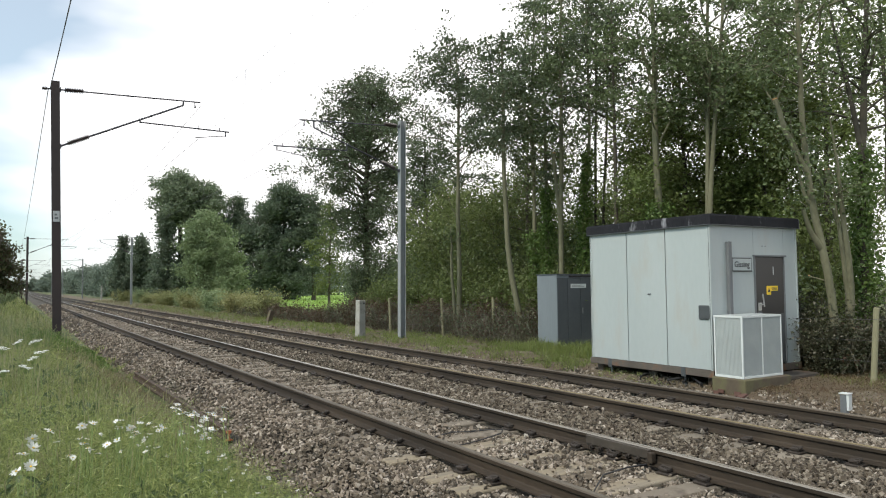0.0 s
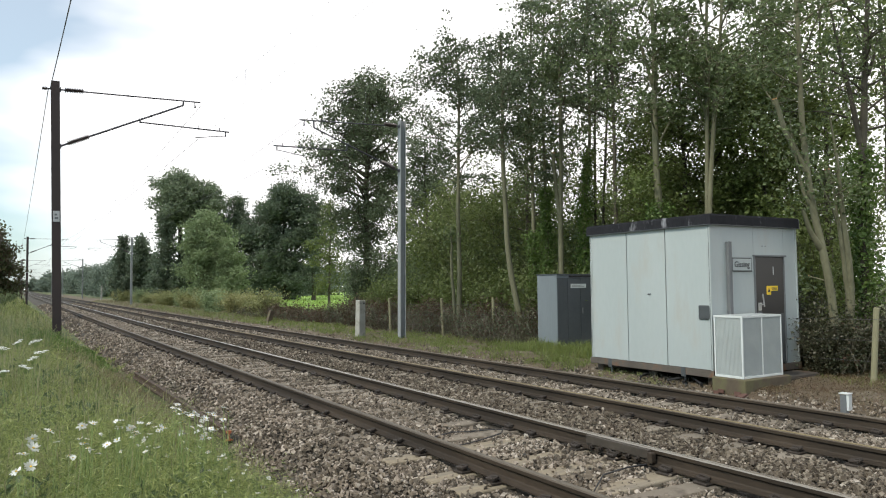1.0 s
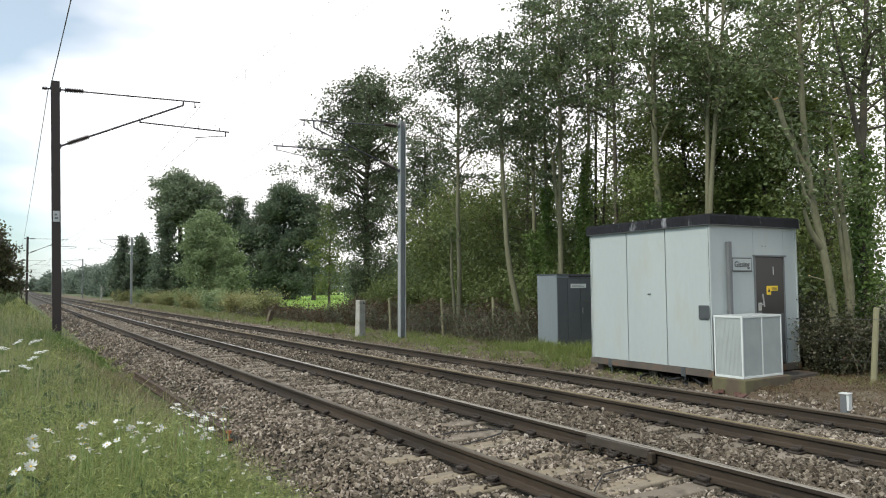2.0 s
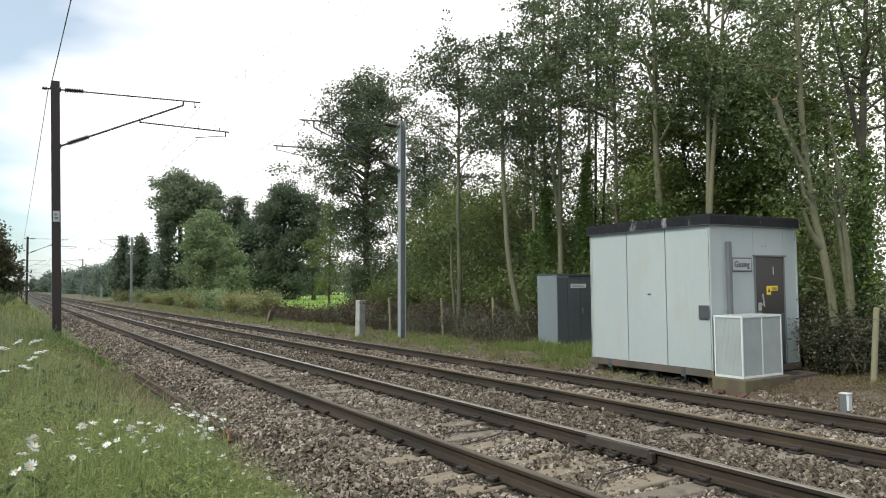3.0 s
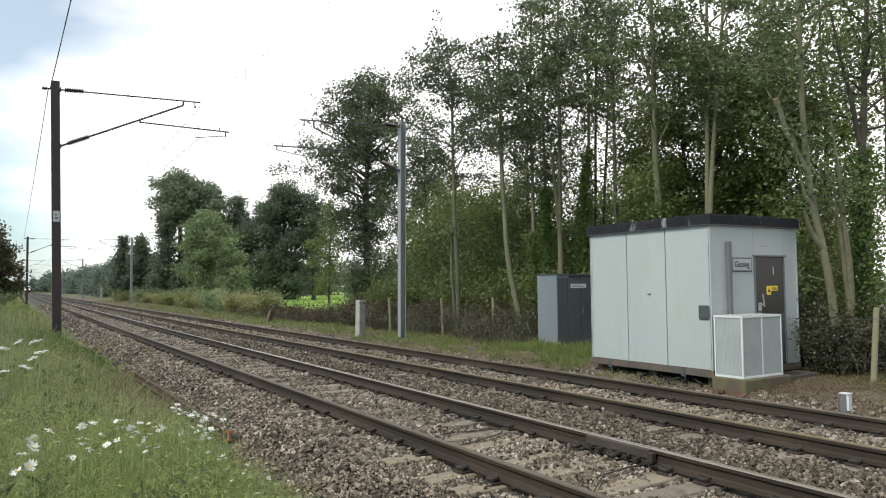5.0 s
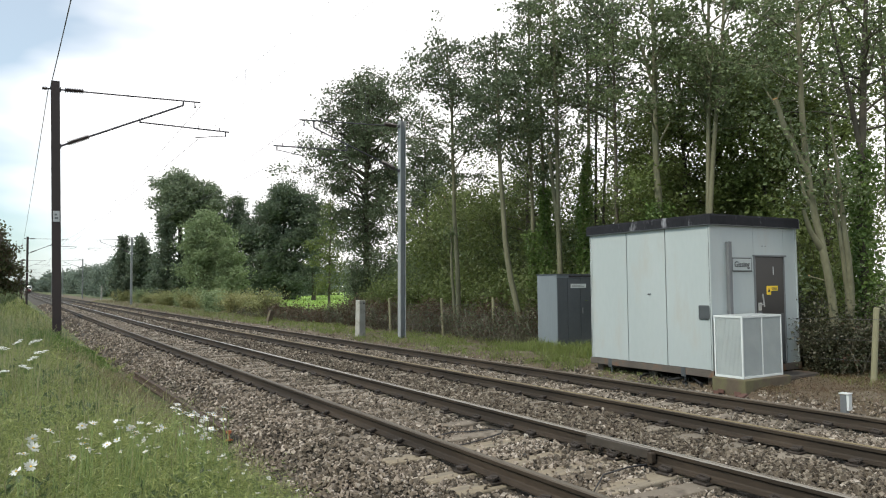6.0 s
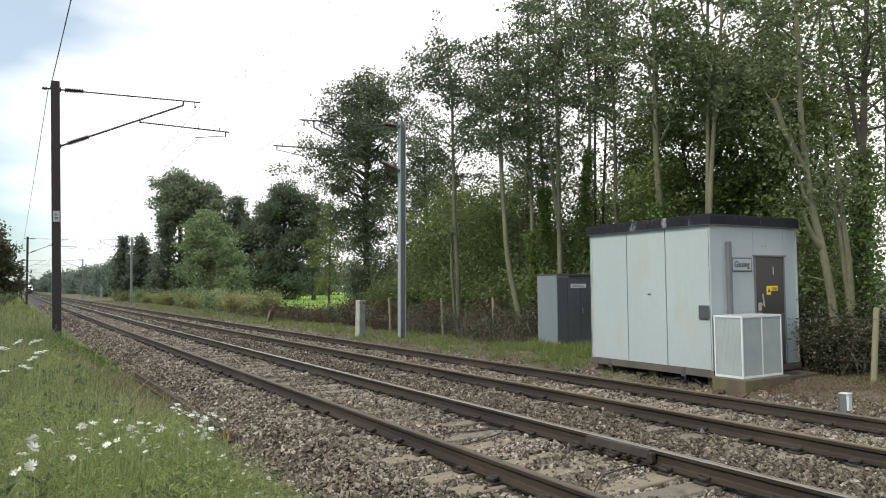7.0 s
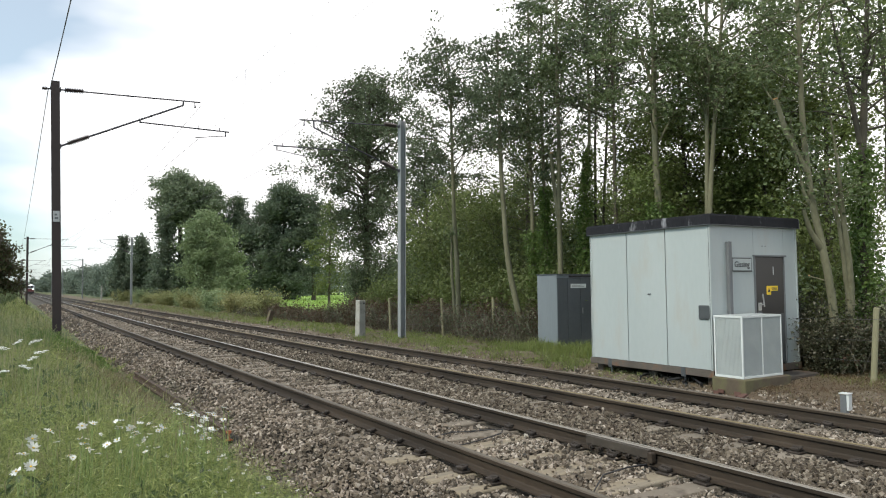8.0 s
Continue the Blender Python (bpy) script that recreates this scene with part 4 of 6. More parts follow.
def bush(seed, x, y, h, w, leafmat, label, size=0.09, n=900, stems=14, name="bush", long=None, group=""):
    """Many stems that fan out from the ground, with leaf clumps in an uneven mound."""
    rng = np.random.default_rng(seed)
    base = thing(name, pose(x, y, float(ground_z(x, y)), 0, 0, rng.uniform(0, 360)), label, "bush", group)
    paths, C = [], []
    for i in range(stems):
        a, R = rng.uniform(0, 6.28), w * rng.uniform(0.15, 0.6)
        H = h * rng.uniform(0.6, 1.08) * (1 - 0.4 * (R / w) ** 2)
        s = np.linspace(0, 1, 5)[:, None]
        P = s * np.array([[R * math.cos(a), R * math.sin(a), 0]]) * s ** 0.5 + s * np.array([[0, 0, H]]) + np.cumsum(rng.normal(0, 0.03 * h, (5, 3)), 0) * s
        P[0] = (0.1 * math.cos(a), 0.1 * math.sin(a), -0.15)
        paths.append((P, np.linspace(0.018, 0.005, 5)))
        m = max(6, n // stems)
        t = rng.uniform(0.12, 1, m)
        q = np.stack([np.interp(t, s[:, 0], P[:, k]) for k in range(3)], 1) + rng.normal(0, 0.13 * w, (m, 3)) * np.array([1, 1, 0.7])
        C.append(np.repeat(q, 7, 0) + rng.normal(0, 0.09 + 0.02 * w, (m * 7, 3)))
    V, F = tube_np(paths, 5)
    part("stem_fan", mesh_np("stem_fan", V, F, M["bark_dark"]), None, base)
    C = np.concatenate(C)
    C[:, 2] = np.abs(C[:, 2])
    V, F = leaves_np(rng, C, size, 0.35)
    part("foliage", mesh_np("foliage", V, F, M[leafmat]), None, base)
    return base


def build_woods():
    sway = {}
    tall = "slender tree with pale trunk and open leafy crown"
    G = "row of slender trees behind the fence"

    def slim(seed, x, y, h, r, z0, rad, limbs, dens, mat, label=tall, lf=0.1, **kw):
        return tree("slender_tree", seed, x, y, h, r, z0, rad, limbs, dens, lf, mat, label, group=G, flat=0.1, level=0.6, **kw)

    # the row of slender trees behind the fence and the hut
    sway["lone"] = slim(21, 13.58, 21.36, 11, 0.1, 5.0, 1.7, 32, 30, "leaf_bluish", prof=1.0,
                        line=((0, 0.08), (0.08, 1.74), (0.04, 3.92), (0.06, 5.7), (0.09, 6.89), (0.13, 8.67), (0.02, 10.5)),
                        boughs=((((0.11, 8.27), (-0.08, 9.26), (-0.33, 10.1), (-0.42, 10.5)), 0.04, 0.012, "leafy"), (((0.07, 6.89), (0.43, 7.38), (0.8, 8.07), (1.08, 8.86)), 0.03, 0.01, "leafy"),
                                (((0.06, 5.7), (0.52, 6.33), (1.06, 6.88)), 0.025, 0.01, "leafy"), (((0.05, 3.9), (-0.18, 4.3), (-0.3, 4.75)), 0.02, 0.012, "cut")))
    sway["leaning"] = slim(22, 13.3, 17.2, 9.3, 0.105, 5.4, 1.1, 24, 26, "leaf_bluish", "slender tree with a leaning bowed trunk behind the fence",
                           line=((0, 0.11), (-0.24, 1.07), (-0.4, 1.92), (-0.5, 2.6), (-0.52, 3.44), (-0.58, 4.29), (-0.61, 5.13), (-0.61, 6.82), (-0.61, 7.83), (-0.66, 9.3)))
    sway["a"] = slim(23, 15.49, 19.5, 12.5, 0.085, 4.4, 1.45, 28, 23, "leaf_mid", "slender tree with ivy round its trunk", ivy=3.4,
                     line=((0, 0.03), (0, 2.06), (0, 3.6), (0.04, 5.53), (-0.01, 6.88), (0.08, 9.39), (0.19, 12.48)), boughs=((((0.01, 6.4), (-0.26, 6.79), (-0.51, 7.18)), 0.025, 0.01, "leafy"),))
    sway["b"] = slim(24, 15.5, 18.79, 12.4, 0.08, 5.0, 1.4, 26, 23, "leaf_bluish", ivy=4.8, line=((0, 0.02), (0, 2.04), (0, 3.54), (-0.02, 5.43), (-0.04, 6.94), (0.04, 9.2), (0.2, 12.4)))
    sway["c"] = slim(25, 14.98, 17.47, 12.3, 0.1, 5.6, 1.5, 26, 21, "leaf_mid", "slender tree with a snapped side limb",
                     line=((0, 0.04), (-0.01, 2.03), (-0.02, 3.63), (0.04, 5.4), (0.06, 7.88), (0.07, 9.66), (0.24, 12.32)),
                     boughs=((((0, 3.27), (-0.08, 4.51), (-0.15, 5.79)), 0.07, 0.055, "cut"), (((0.06, 7.88), (0.21, 8.59), (0.31, 9.48)), 0.03, 0.012, "leafy")))
    sway["d"] = slim(26, 15.93, 17.48, 12, 0.085, 6.6, 1.3, 22, 22, "leaf_mid", "slender tree thick with bright ivy", ivy=5.9, line=((0, 0.02), (0, 2.0), (0.05, 4.54), (0.25, 6.17), (0.28, 8.17), (0.24, 10.71), (0.2, 11.98)))
    sway["n"] = slim(37, 16.49, 17.49, 12, 0.065, 6.8, 1.2, 18, 19, "leaf_dark", barkmat="bark_dark", line=((0, 0.01), (0.02, 3.46), (0.06, 5.67), (0.15, 8.97), (0.27, 11.91)))
    sway["o"] = slim(38, 17.51, 18.28, 12.2, 0.065, 7.4, 1.3, 18, 19, "leaf_dark", barkmat="bark_dark", line=((0, 0), (0.08, 3.75), (0.13, 4.9), (0.24, 6.45), (0.35, 9.34), (0.44, 12.24)))
    sway["m"] = slim(36, 15.25, 15.32, 11.7, 0.075, 6.2, 1.35, 22, 19, "leaf_bluish", barkmat="bark_dark", line=((0, 0.05), (0.01, 3.8), (-0.01, 6.59), (-0.02, 9.05), (0.01, 11.67)))
    sway["f"] = slim(28, 14.95, 13.27, 12, 0.12, 5.6, 1.75, 27, 20, "leaf_mid", "tree with a thick pale trunk that forks", ivy=3.75, ivy_from=2.6,
                     line=((0, 0.03), (-0.08, 3.35), (-0.14, 3.87), (-0.2, 4.91), (-0.21, 6.11), (-0.19, 7.45), (-0.23, 9.39), (-0.2, 11.93)),
                     boughs=((((-0.2, 6.93), (-0.34, 7.3), (-0.55, 7.9), (-0.69, 8.35)), 0.055, 0.025, "leafy"), (((-0.18, 5.21), (0, 5.51), (0.36, 6.25), (0.59, 6.85)), 0.035, 0.012, "leafy"), (((-0.18, 7.0), (0.02, 7.6), (0.23, 8.04)), 0.05, 0.02, "leafy")))
    sway["g"] = slim(29, 15.25, 12.15, 11.6, 0.08, 5.2, 1.75, 24, 18, "leaf_mid", line=((0, 0.02), (0.03, 3.24), (0.06, 4.45), (0.09, 5.88), (0.12, 7.31), (0.21, 11.6)), boughs=((((0.09, 5.81), (-0.05, 6.1), (-0.2, 6.46)), 0.03, 0.012, "leafy"),))
    sway["h"] = slim(30, 15.08, 12.02, 11.2, 0.08, 5.6, 1.75, 24, 18, "leaf_mid", line=((0, 0.03), (0.13, 3.29), (0.28, 5.13), (0.39, 6.11), (0.43, 6.96), (0.56, 7.81), (0.74, 11.2)),
                     boughs=((((0.42, 6.82), (0.3, 7.1), (0.22, 7.32)), 0.03, 0.012, "leafy"), (((0.39, 6.11), (0.69, 6.54), (0.98, 6.81)), 0.03, 0.012, "leafy")))
    sway["j"] = slim(32, 13.21, 7.65, 9, 0.085, 5.0, 1.5, 20, 15, "leaf_mid", "tree with a leaning pale trunk and lopped side limbs", lf=0.08,
                     line=((0, 0.09), (-0.08, 1.18), (-0.23, 2.28), (-0.33, 2.7), (-0.45, 3.22), (-0.48, 3.85), (-0.53, 4.58), (-0.56, 5.31), (-0.54, 6.04), (-0.58, 6.88), (-0.6, 8.97)),
                     boughs=((((-0.48, 3.74), (-0.73, 4.22), (-0.93, 4.64), (-1.08, 5.11)), 0.06, 0.042, "cut"), (((-0.43, 3.1), (-0.52, 3.22), (-0.67, 3.64), (-0.73, 4.11)), 0.035, 0.015, "leafy"),
                             (((-0.26, 2.28), (-0.45, 2.53), (-0.59, 2.74), (-0.66, 3.0)), 0.065, 0.03, "bare"), (((-0.13, 1.65), (-0.31, 1.71), (-0.44, 1.78)), 0.018, 0.01, "cut"), (((-0.61, 4.01), (-0.7, 4.37), (-0.73, 4.74)), 0.025, 0.01, "leafy"),
                             (((-1.05, 5.0), (-0.9, 5.5), (-0.86, 6.1)), 0.018, 0.007, "leafy"), (((-1.05, 5.0), (-1.2, 5.45), (-1.3, 5.7)), 0.016, 0.007, "leafy")))
    sway["k"] = slim(33, 13.86, 7.73, 3.8, 0.075, 3.0, 0.6, 5, 8, "leaf_mid", "tree with brown twin trunk and a snapped top", lf=0.08,
                     line=((0, 0.06), (-0.1, 1.4), (-0.19, 2.48), (-0.25, 2.91), (-0.31, 3.45), (-0.34, 3.66)),
                     boughs=((((-0.07, 0.97), (-0.02, 1.94), (-0.12, 2.69), (-0.19, 3.55), (-0.22, 4.2), (-0.24, 4.52), (-0.32, 4.84)), 0.085, 0.015, "leafy"), (((-0.33, 3.5), (-0.35, 3.7), (-0.36, 3.8)), 0.055, 0.05, "cut"), (((-0.25, 2.75), (-0.48, 3.25), (-0.66, 3.72)), 0.022, 0.01, "leafy")))
    sway["l"] = slim(34, 14.66, 7.82, 8.3, 0.12, 4.6, 1.5, 20, 16, "leaf_mid", "tree with a thick ivy-covered trunk", lf=0.085, ivy=4.2, ivy_from=0.4, barkmat="bark_dark",
                     line=((0, 0.05), (-0.11, 1.14), (-0.14, 2.7), (-0.13, 3.82), (-0.07, 4.38), (-0.02, 5.49), (0.07, 6.49), (0.21, 8.28)),
                     boughs=((((-0.09, 4.38), (-0.22, 5.49), (-0.35, 6.27), (-0.43, 7.17)), 0.06, 0.02, "leafy"), (((-0.02, 5.49), (0.14, 5.93), (0.3, 6.49)), 0.05, 0.02, "leafy")))
    tree("dead_trunk", 35, 13.45, 21.62, 3.9, 0.085, 3.0, 0.4, 3, 3, 0.1, "leaf_mid", "dead grey trunk broken off at the top", line=((0.16, 0), (0.1, 1.0), (0.0, 2.0), (-0.02, 3.7)), top=3.6)
    # second row, lower and denser
    rng = random.Random(9)
    kinds = ((8.2, 2.4, "leaf_olive", 2.2, 30, 18), (6.6, 2.5, "leaf_olive", 1.4, 30, 20), (8.9, 2.3, "leaf_shade", 2.0, 36, 23), (7.6, 2.0, "leaf_olive", 2.2, 28, 20), (9.6, 1.7, "leaf_shade", 4.6, 18, 16))
    made = {}
    spots = [(0, 18.2, 23.2), (1, 20.0, 26.5), (1, 20.5, 30.0), (1, 18.9, 29.8), (1, 22.6, 20.4), (3, 18.6, 16.9), (2, 18.0, 14.2), (2, 18.6, 12.6), (4, 19.2, 11.2), (4, 18.6, 9.3), (0, 17.3, 14.6), (2, 19.8, 13.2)]
    for k, x, y in spots:
        h, rad, mat, z0, limbs, dens = kinds[k]
        if k not in made:
            made[k] = tree("woodland_tree", 60 + k, x, y, h, 0.1, z0, rad, limbs, int(dens * 1.55), 0.105, mat, "woodland tree with dense level sprays of leaves", barkmat="bark_dark", spread=0.42, flat=0.5, level=0.5, group="woodland behind the slender trees")
        else:
            copy_thing(made[k], pose(x, y, float(ground_z(x, y)), 0, 0, rng.uniform(0, 360)))
    # thick tall scrub that closes the wood behind
    b = bush(82, 16.9, 27.3, 5.9, 4.2, "leaf_olive", "tall dense scrub closing the wood", 0.14, 1150, 26, name="shrub_bush", group="scrub behind the wood")
    for x, y in ((19.2, 26.6), (21.0, 24.9), (23.0, 23.6), (25.1, 22.4), (27.1, 21.1), (28.6, 18.9), (27.5, 16.0)):
        copy_thing(b, pose(x, y, float(ground_z(x, y)), 0, 0, rng.uniform(0, 360)))
    # understorey
    proto = bush(80, 17.2, 20.5, 3.4, 3.0, "leaf_olive", "dense olive-green shrub under the trees", 0.1, 950, 22, name="shrub_bush", group="understorey")
    proto2 = bush(81, 16.8, 15.4, 3.0, 2.8, "leaf_mid", "dense green shrub under the trees", 0.1, 950, 22, name="shrub_bush", group="understorey")
    for k, (x, y) in enumerate([(16.4, 24.2), (16.8, 27.0), (18.6, 17.8), (17.8, 13.2), (17.6, 10.8), (20.5, 15.4), (20.3, 12.2), (20.0, 22.5), (21.5, 28.5), (17.5, 30.5), (22.5, 20.5), (24.0, 26.0), (18.4, 28.0), (20.8, 32.5), (17.2, 22.4)]):
        copy_thing((proto, proto2)[k % 2], pose(x, y, float(ground_z(x, y)), 0, 0, rng.uniform(0, 360)))
    for k, (x, y) in enumerate([(18.6, 20.2), (19.4, 18.4), (18.0, 24.6), (20.2, 13.6)]):
        c = copy_thing((proto2, proto)[k % 2], pose(x, y, float(ground_z(x, y)), 0, 0, rng.uniform(0, 360)))
        c.scale = (1.15, 1.15, 1.5)
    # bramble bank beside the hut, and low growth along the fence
    # these three mounds have the canopy's shade painted into their leaves
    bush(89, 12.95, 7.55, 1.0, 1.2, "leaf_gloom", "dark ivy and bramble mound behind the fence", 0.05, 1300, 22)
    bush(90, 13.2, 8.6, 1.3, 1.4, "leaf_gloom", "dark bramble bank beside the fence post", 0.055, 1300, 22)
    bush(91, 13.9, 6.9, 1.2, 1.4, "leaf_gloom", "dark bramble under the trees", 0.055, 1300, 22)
    bush(92, 14.3, 10.0, 2.0, 1.8, "leaf_dark", "dark bramble behind the equipment hut", 0.09, 800, 16)
    b = bush(93, 13.7, 19.6, 1.1, 1.4, "bramble", "brown bramble along the fence", 0.08, 450, 14, group="brambles along the fence")
    for x, y in ((13.2, 22.6), (12.8, 25.4), (12.6, 28.0), (14.1, 17.2)):
        copy_thing(b, pose(x, y, float(ground_z(x, y)), 0, 0, rng.uniform(0, 360)))
    b = bush(98, 12.6, 31.0, 0.5, 1.7, "bramble", "low reddish-brown bramble beside the field", 0.08, 420, 14, group="low brambles beside the field")
    for x, y in ((12.7, 33.2), (12.7, 35.6), (12.8, 38.0)):
        copy_thing(b, pose(x, y, float(ground_z(x, y)), 0, 0, rng.uniform(0, 360)))
    b = bush(94, 14.9, 23.0, 2.0, 2.4, "leaf_olive", "olive-green shrub behind the fence", 0.1, 900, 18, group="shrubs behind the fence")
    for x, y in ((14.6, 26.0), (15.0, 20.4), (14.8, 17.8), (15.4, 30.0), (16.8, 33.5), (14.9, 15.6)):
        copy_thing(b, pose(x, y, float(ground_z(x, y)), 0, 0, rng.uniform(0, 360)))
    b = bush(97, 19.6, 39.0, 4.1, 3.2, "leaf_bluish", "grey-green scrub at the field edge", 0.13, 700, 16, group="scrub at the field edge")
    for x, y in ((19.4, 36.4), (21.6, 38.6), (18.3, 40.0)):
        copy_thing(b, pose(x, y, float(ground_z(x, y)), 0, 0, rng.uniform(0, 360)))
    # hedge of low bushes along the far cess
    h1 = bush(95, 12.6, 40.0, 1.5, 1.75, "leaf_hedge", "yellow-green hedge bush beside the line", 0.1, 560, 18, group="hedge along the line")
    h2 = bush(96, 12.5, 52.0, 1.55, 1.9, "leaf_light", "pale green hedge bush beside the line", 0.11, 560, 18, group="hedge along the line")
    h3 = bush(99, 12.5, 46.0, 1.25, 1.8, "leaf_yellow", "straw-green hedge bush beside the line", 0.1, 560, 18, group="hedge along the line")
    for k, y in enumerate((42.0, 44.2, 48.6, 50.3, 54.5, 57, 60, 63, 66.5, 70, 74, 78, 83, 88, 94, 101, 109)):
        c = copy_thing((h1, h3, h1, h2, h1)[k % 5], pose(12.5 + float(bend(y)) * 0.8 + (k % 3) * 0.3, y, float(ground_z(12.5, y)), 0, 0, rng.uniform(0, 360)))
        c.scale = (rng.uniform(0.85, 1.1), rng.uniform(0.85, 1.1), rng.uniform(0.8, 1.12))
    # rank growth on the bank beside the nearer track
    v = bush(83, -1.1, 47.0, 1.6, 2.0, "leaf_mid", "rank green growth on the verge bank", 0.09, 620, 20, group="rank growth on the verge")
    for x, y, q in ((-1.6, 38.0, 1.0), (-1.3, 56.0, 1.0), (-1.0, 66.0, 1.0), (-0.6, 80.0, 1.0), (-0.3, 98.0, 1.1), (0.3, 120.0, 1.2), (-2.6, 52.0, 1.4), (-2.4, 70.0, 1.5)):
        c = copy_thing(v, pose(x, y, float(ground_z(x, y)), 0, 0, rng.uniform(0, 360)))
        c.scale = (q, q, 0.9 * q)
    # single large trees
    D = dict(barkmat="bark_dark")
    sway["big"] = tree("broad_tree", 141, 19.15, 40.55, 14.6, 0.26, 3.2, 3.2, 84, 24, 0.15, "leaf_bluish", "tall broad tree with a dark twiggy crown", spread=0.42, prof=1.65, fill=60, limb=2.4, **D)
    # leaf_oak and leaf_far trees carry painted haze in their leaves
    oak = "dark oak with a wide lumpy crown at the field edge"
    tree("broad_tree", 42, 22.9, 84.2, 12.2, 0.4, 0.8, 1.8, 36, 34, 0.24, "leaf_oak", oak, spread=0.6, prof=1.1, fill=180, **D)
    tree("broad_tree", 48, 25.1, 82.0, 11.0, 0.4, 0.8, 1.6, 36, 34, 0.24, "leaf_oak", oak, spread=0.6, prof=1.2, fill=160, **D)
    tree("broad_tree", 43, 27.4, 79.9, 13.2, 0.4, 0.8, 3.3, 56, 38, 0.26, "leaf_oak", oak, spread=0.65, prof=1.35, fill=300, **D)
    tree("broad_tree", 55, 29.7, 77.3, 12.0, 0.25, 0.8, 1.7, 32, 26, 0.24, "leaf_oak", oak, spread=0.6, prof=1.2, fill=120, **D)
    tree("broad_tree", 44, 14.4, 62.9, 8.2, 0.2, 0.9, 1.75, 46, 44, 0.17, "leaf_light", "pale green willow beside the line", spread=0.5, fill=360, droop=0.2, prof=1.3)
    tree("broad_tree", 56, 15.9, 60.9, 5.6, 0.16, 0.3, 1.1, 34, 36, 0.17, "leaf_light", "small pale green willow beside the line", spread=0.45, fill=220, droop=0.2, prof=0.9)
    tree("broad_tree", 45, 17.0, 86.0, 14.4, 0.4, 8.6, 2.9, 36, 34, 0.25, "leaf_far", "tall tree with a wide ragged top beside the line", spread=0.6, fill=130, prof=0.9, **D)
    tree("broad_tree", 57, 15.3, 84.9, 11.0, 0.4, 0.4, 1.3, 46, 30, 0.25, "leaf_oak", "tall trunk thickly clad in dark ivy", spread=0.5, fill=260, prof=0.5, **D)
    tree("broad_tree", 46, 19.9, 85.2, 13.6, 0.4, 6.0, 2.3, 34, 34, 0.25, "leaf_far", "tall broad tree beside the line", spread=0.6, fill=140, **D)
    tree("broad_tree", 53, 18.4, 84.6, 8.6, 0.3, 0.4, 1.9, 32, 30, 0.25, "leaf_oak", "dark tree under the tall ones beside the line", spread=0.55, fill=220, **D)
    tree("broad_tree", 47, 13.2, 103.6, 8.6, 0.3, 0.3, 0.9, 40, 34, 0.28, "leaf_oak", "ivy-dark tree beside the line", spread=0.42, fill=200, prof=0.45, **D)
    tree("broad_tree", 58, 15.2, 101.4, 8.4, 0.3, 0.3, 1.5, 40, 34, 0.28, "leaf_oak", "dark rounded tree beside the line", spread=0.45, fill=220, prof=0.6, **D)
    tree("broad_tree", 49, 24.0, 58.7, 9.0, 0.12, 0.5, 1.3, 30, 17, 0.19, "leaf_olive", "slender olive-green tree at the field edge", spread=0.45, fill=30, **D)
    tree("broad_tree", 50, 19.8, 34.5, 9.6, 0.15, 0.8, 2.4, 34, 34, 0.14, "leaf_bluish", "round grey-green tree behind the fence", spread=0.36, fill=220, **D)
    tree("broad_tree", 51, -1.15, 50.0, 4.9, 0.18, 1.4, 1.5, 50, 60, 0.17, "leaf_copper", "small tree that overhangs the verge", spread=0.36, fill=260, **D)
    # distant belts of trees, their leaf colour paled to stand for aerial haze
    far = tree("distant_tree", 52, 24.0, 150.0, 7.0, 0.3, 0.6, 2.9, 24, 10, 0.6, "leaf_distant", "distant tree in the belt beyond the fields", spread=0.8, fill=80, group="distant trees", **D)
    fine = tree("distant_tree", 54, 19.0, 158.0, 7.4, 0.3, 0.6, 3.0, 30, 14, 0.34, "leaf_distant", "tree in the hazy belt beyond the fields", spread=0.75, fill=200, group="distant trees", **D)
    for k in range(24):
        y = 165 + 430 * (k / 23) ** 1.3 + rng.uniform(-8, 8)
        x = 15.5 + float(bend(y)) + rng.uniform(0, 6) + (k % 3) * 9
        c = copy_thing((fine, far)[k > 9], pose(x, y, float(ground_z(x, y)) - rng.uniform(0.6, 2.0), 0, 0, rng.uniform(0, 360)))
        c.scale = [1.0 + 0.03 * k] * 3
    for k in range(8):
        y = 95 + 40 * k + rng.uniform(-5, 5)
        x = -5.5 - rng.uniform(0, 4) - 0.01 * y + float(bend(y)) * 0.6
        copy_thing(far, pose(x, y, float(ground_z(x, y)) - 2.2, 0, 0, rng.uniform(0, 360)))
    for k in range(16):
        a = radians(4 + 30 * k / 15)
        d = 210 + rng.uniform(-20, 40)
        copy_thing(far, pose(d * math.sin(a) + 25, d * math.cos(a) + 20, 0, 0, 0, rng.uniform(0, 360)))
    for k in range(9):
        copy_thing(fine, pose(24 + 5.5 * k, 112 + rng.uniform(-4, 10), -3.0, 0, 0, rng.uniform(0, 360)))
    for k in range(20):
        y = 740 + rng.uniform(-30, 30)
        c = copy_thing(far, pose(-14 + 4.2 * k + rng.uniform(-1, 1), y, -0.5, 0, 0, rng.uniform(0, 360)))
        c.scale = [rng.uniform(1.1, 1.6)] * 3
    return sway


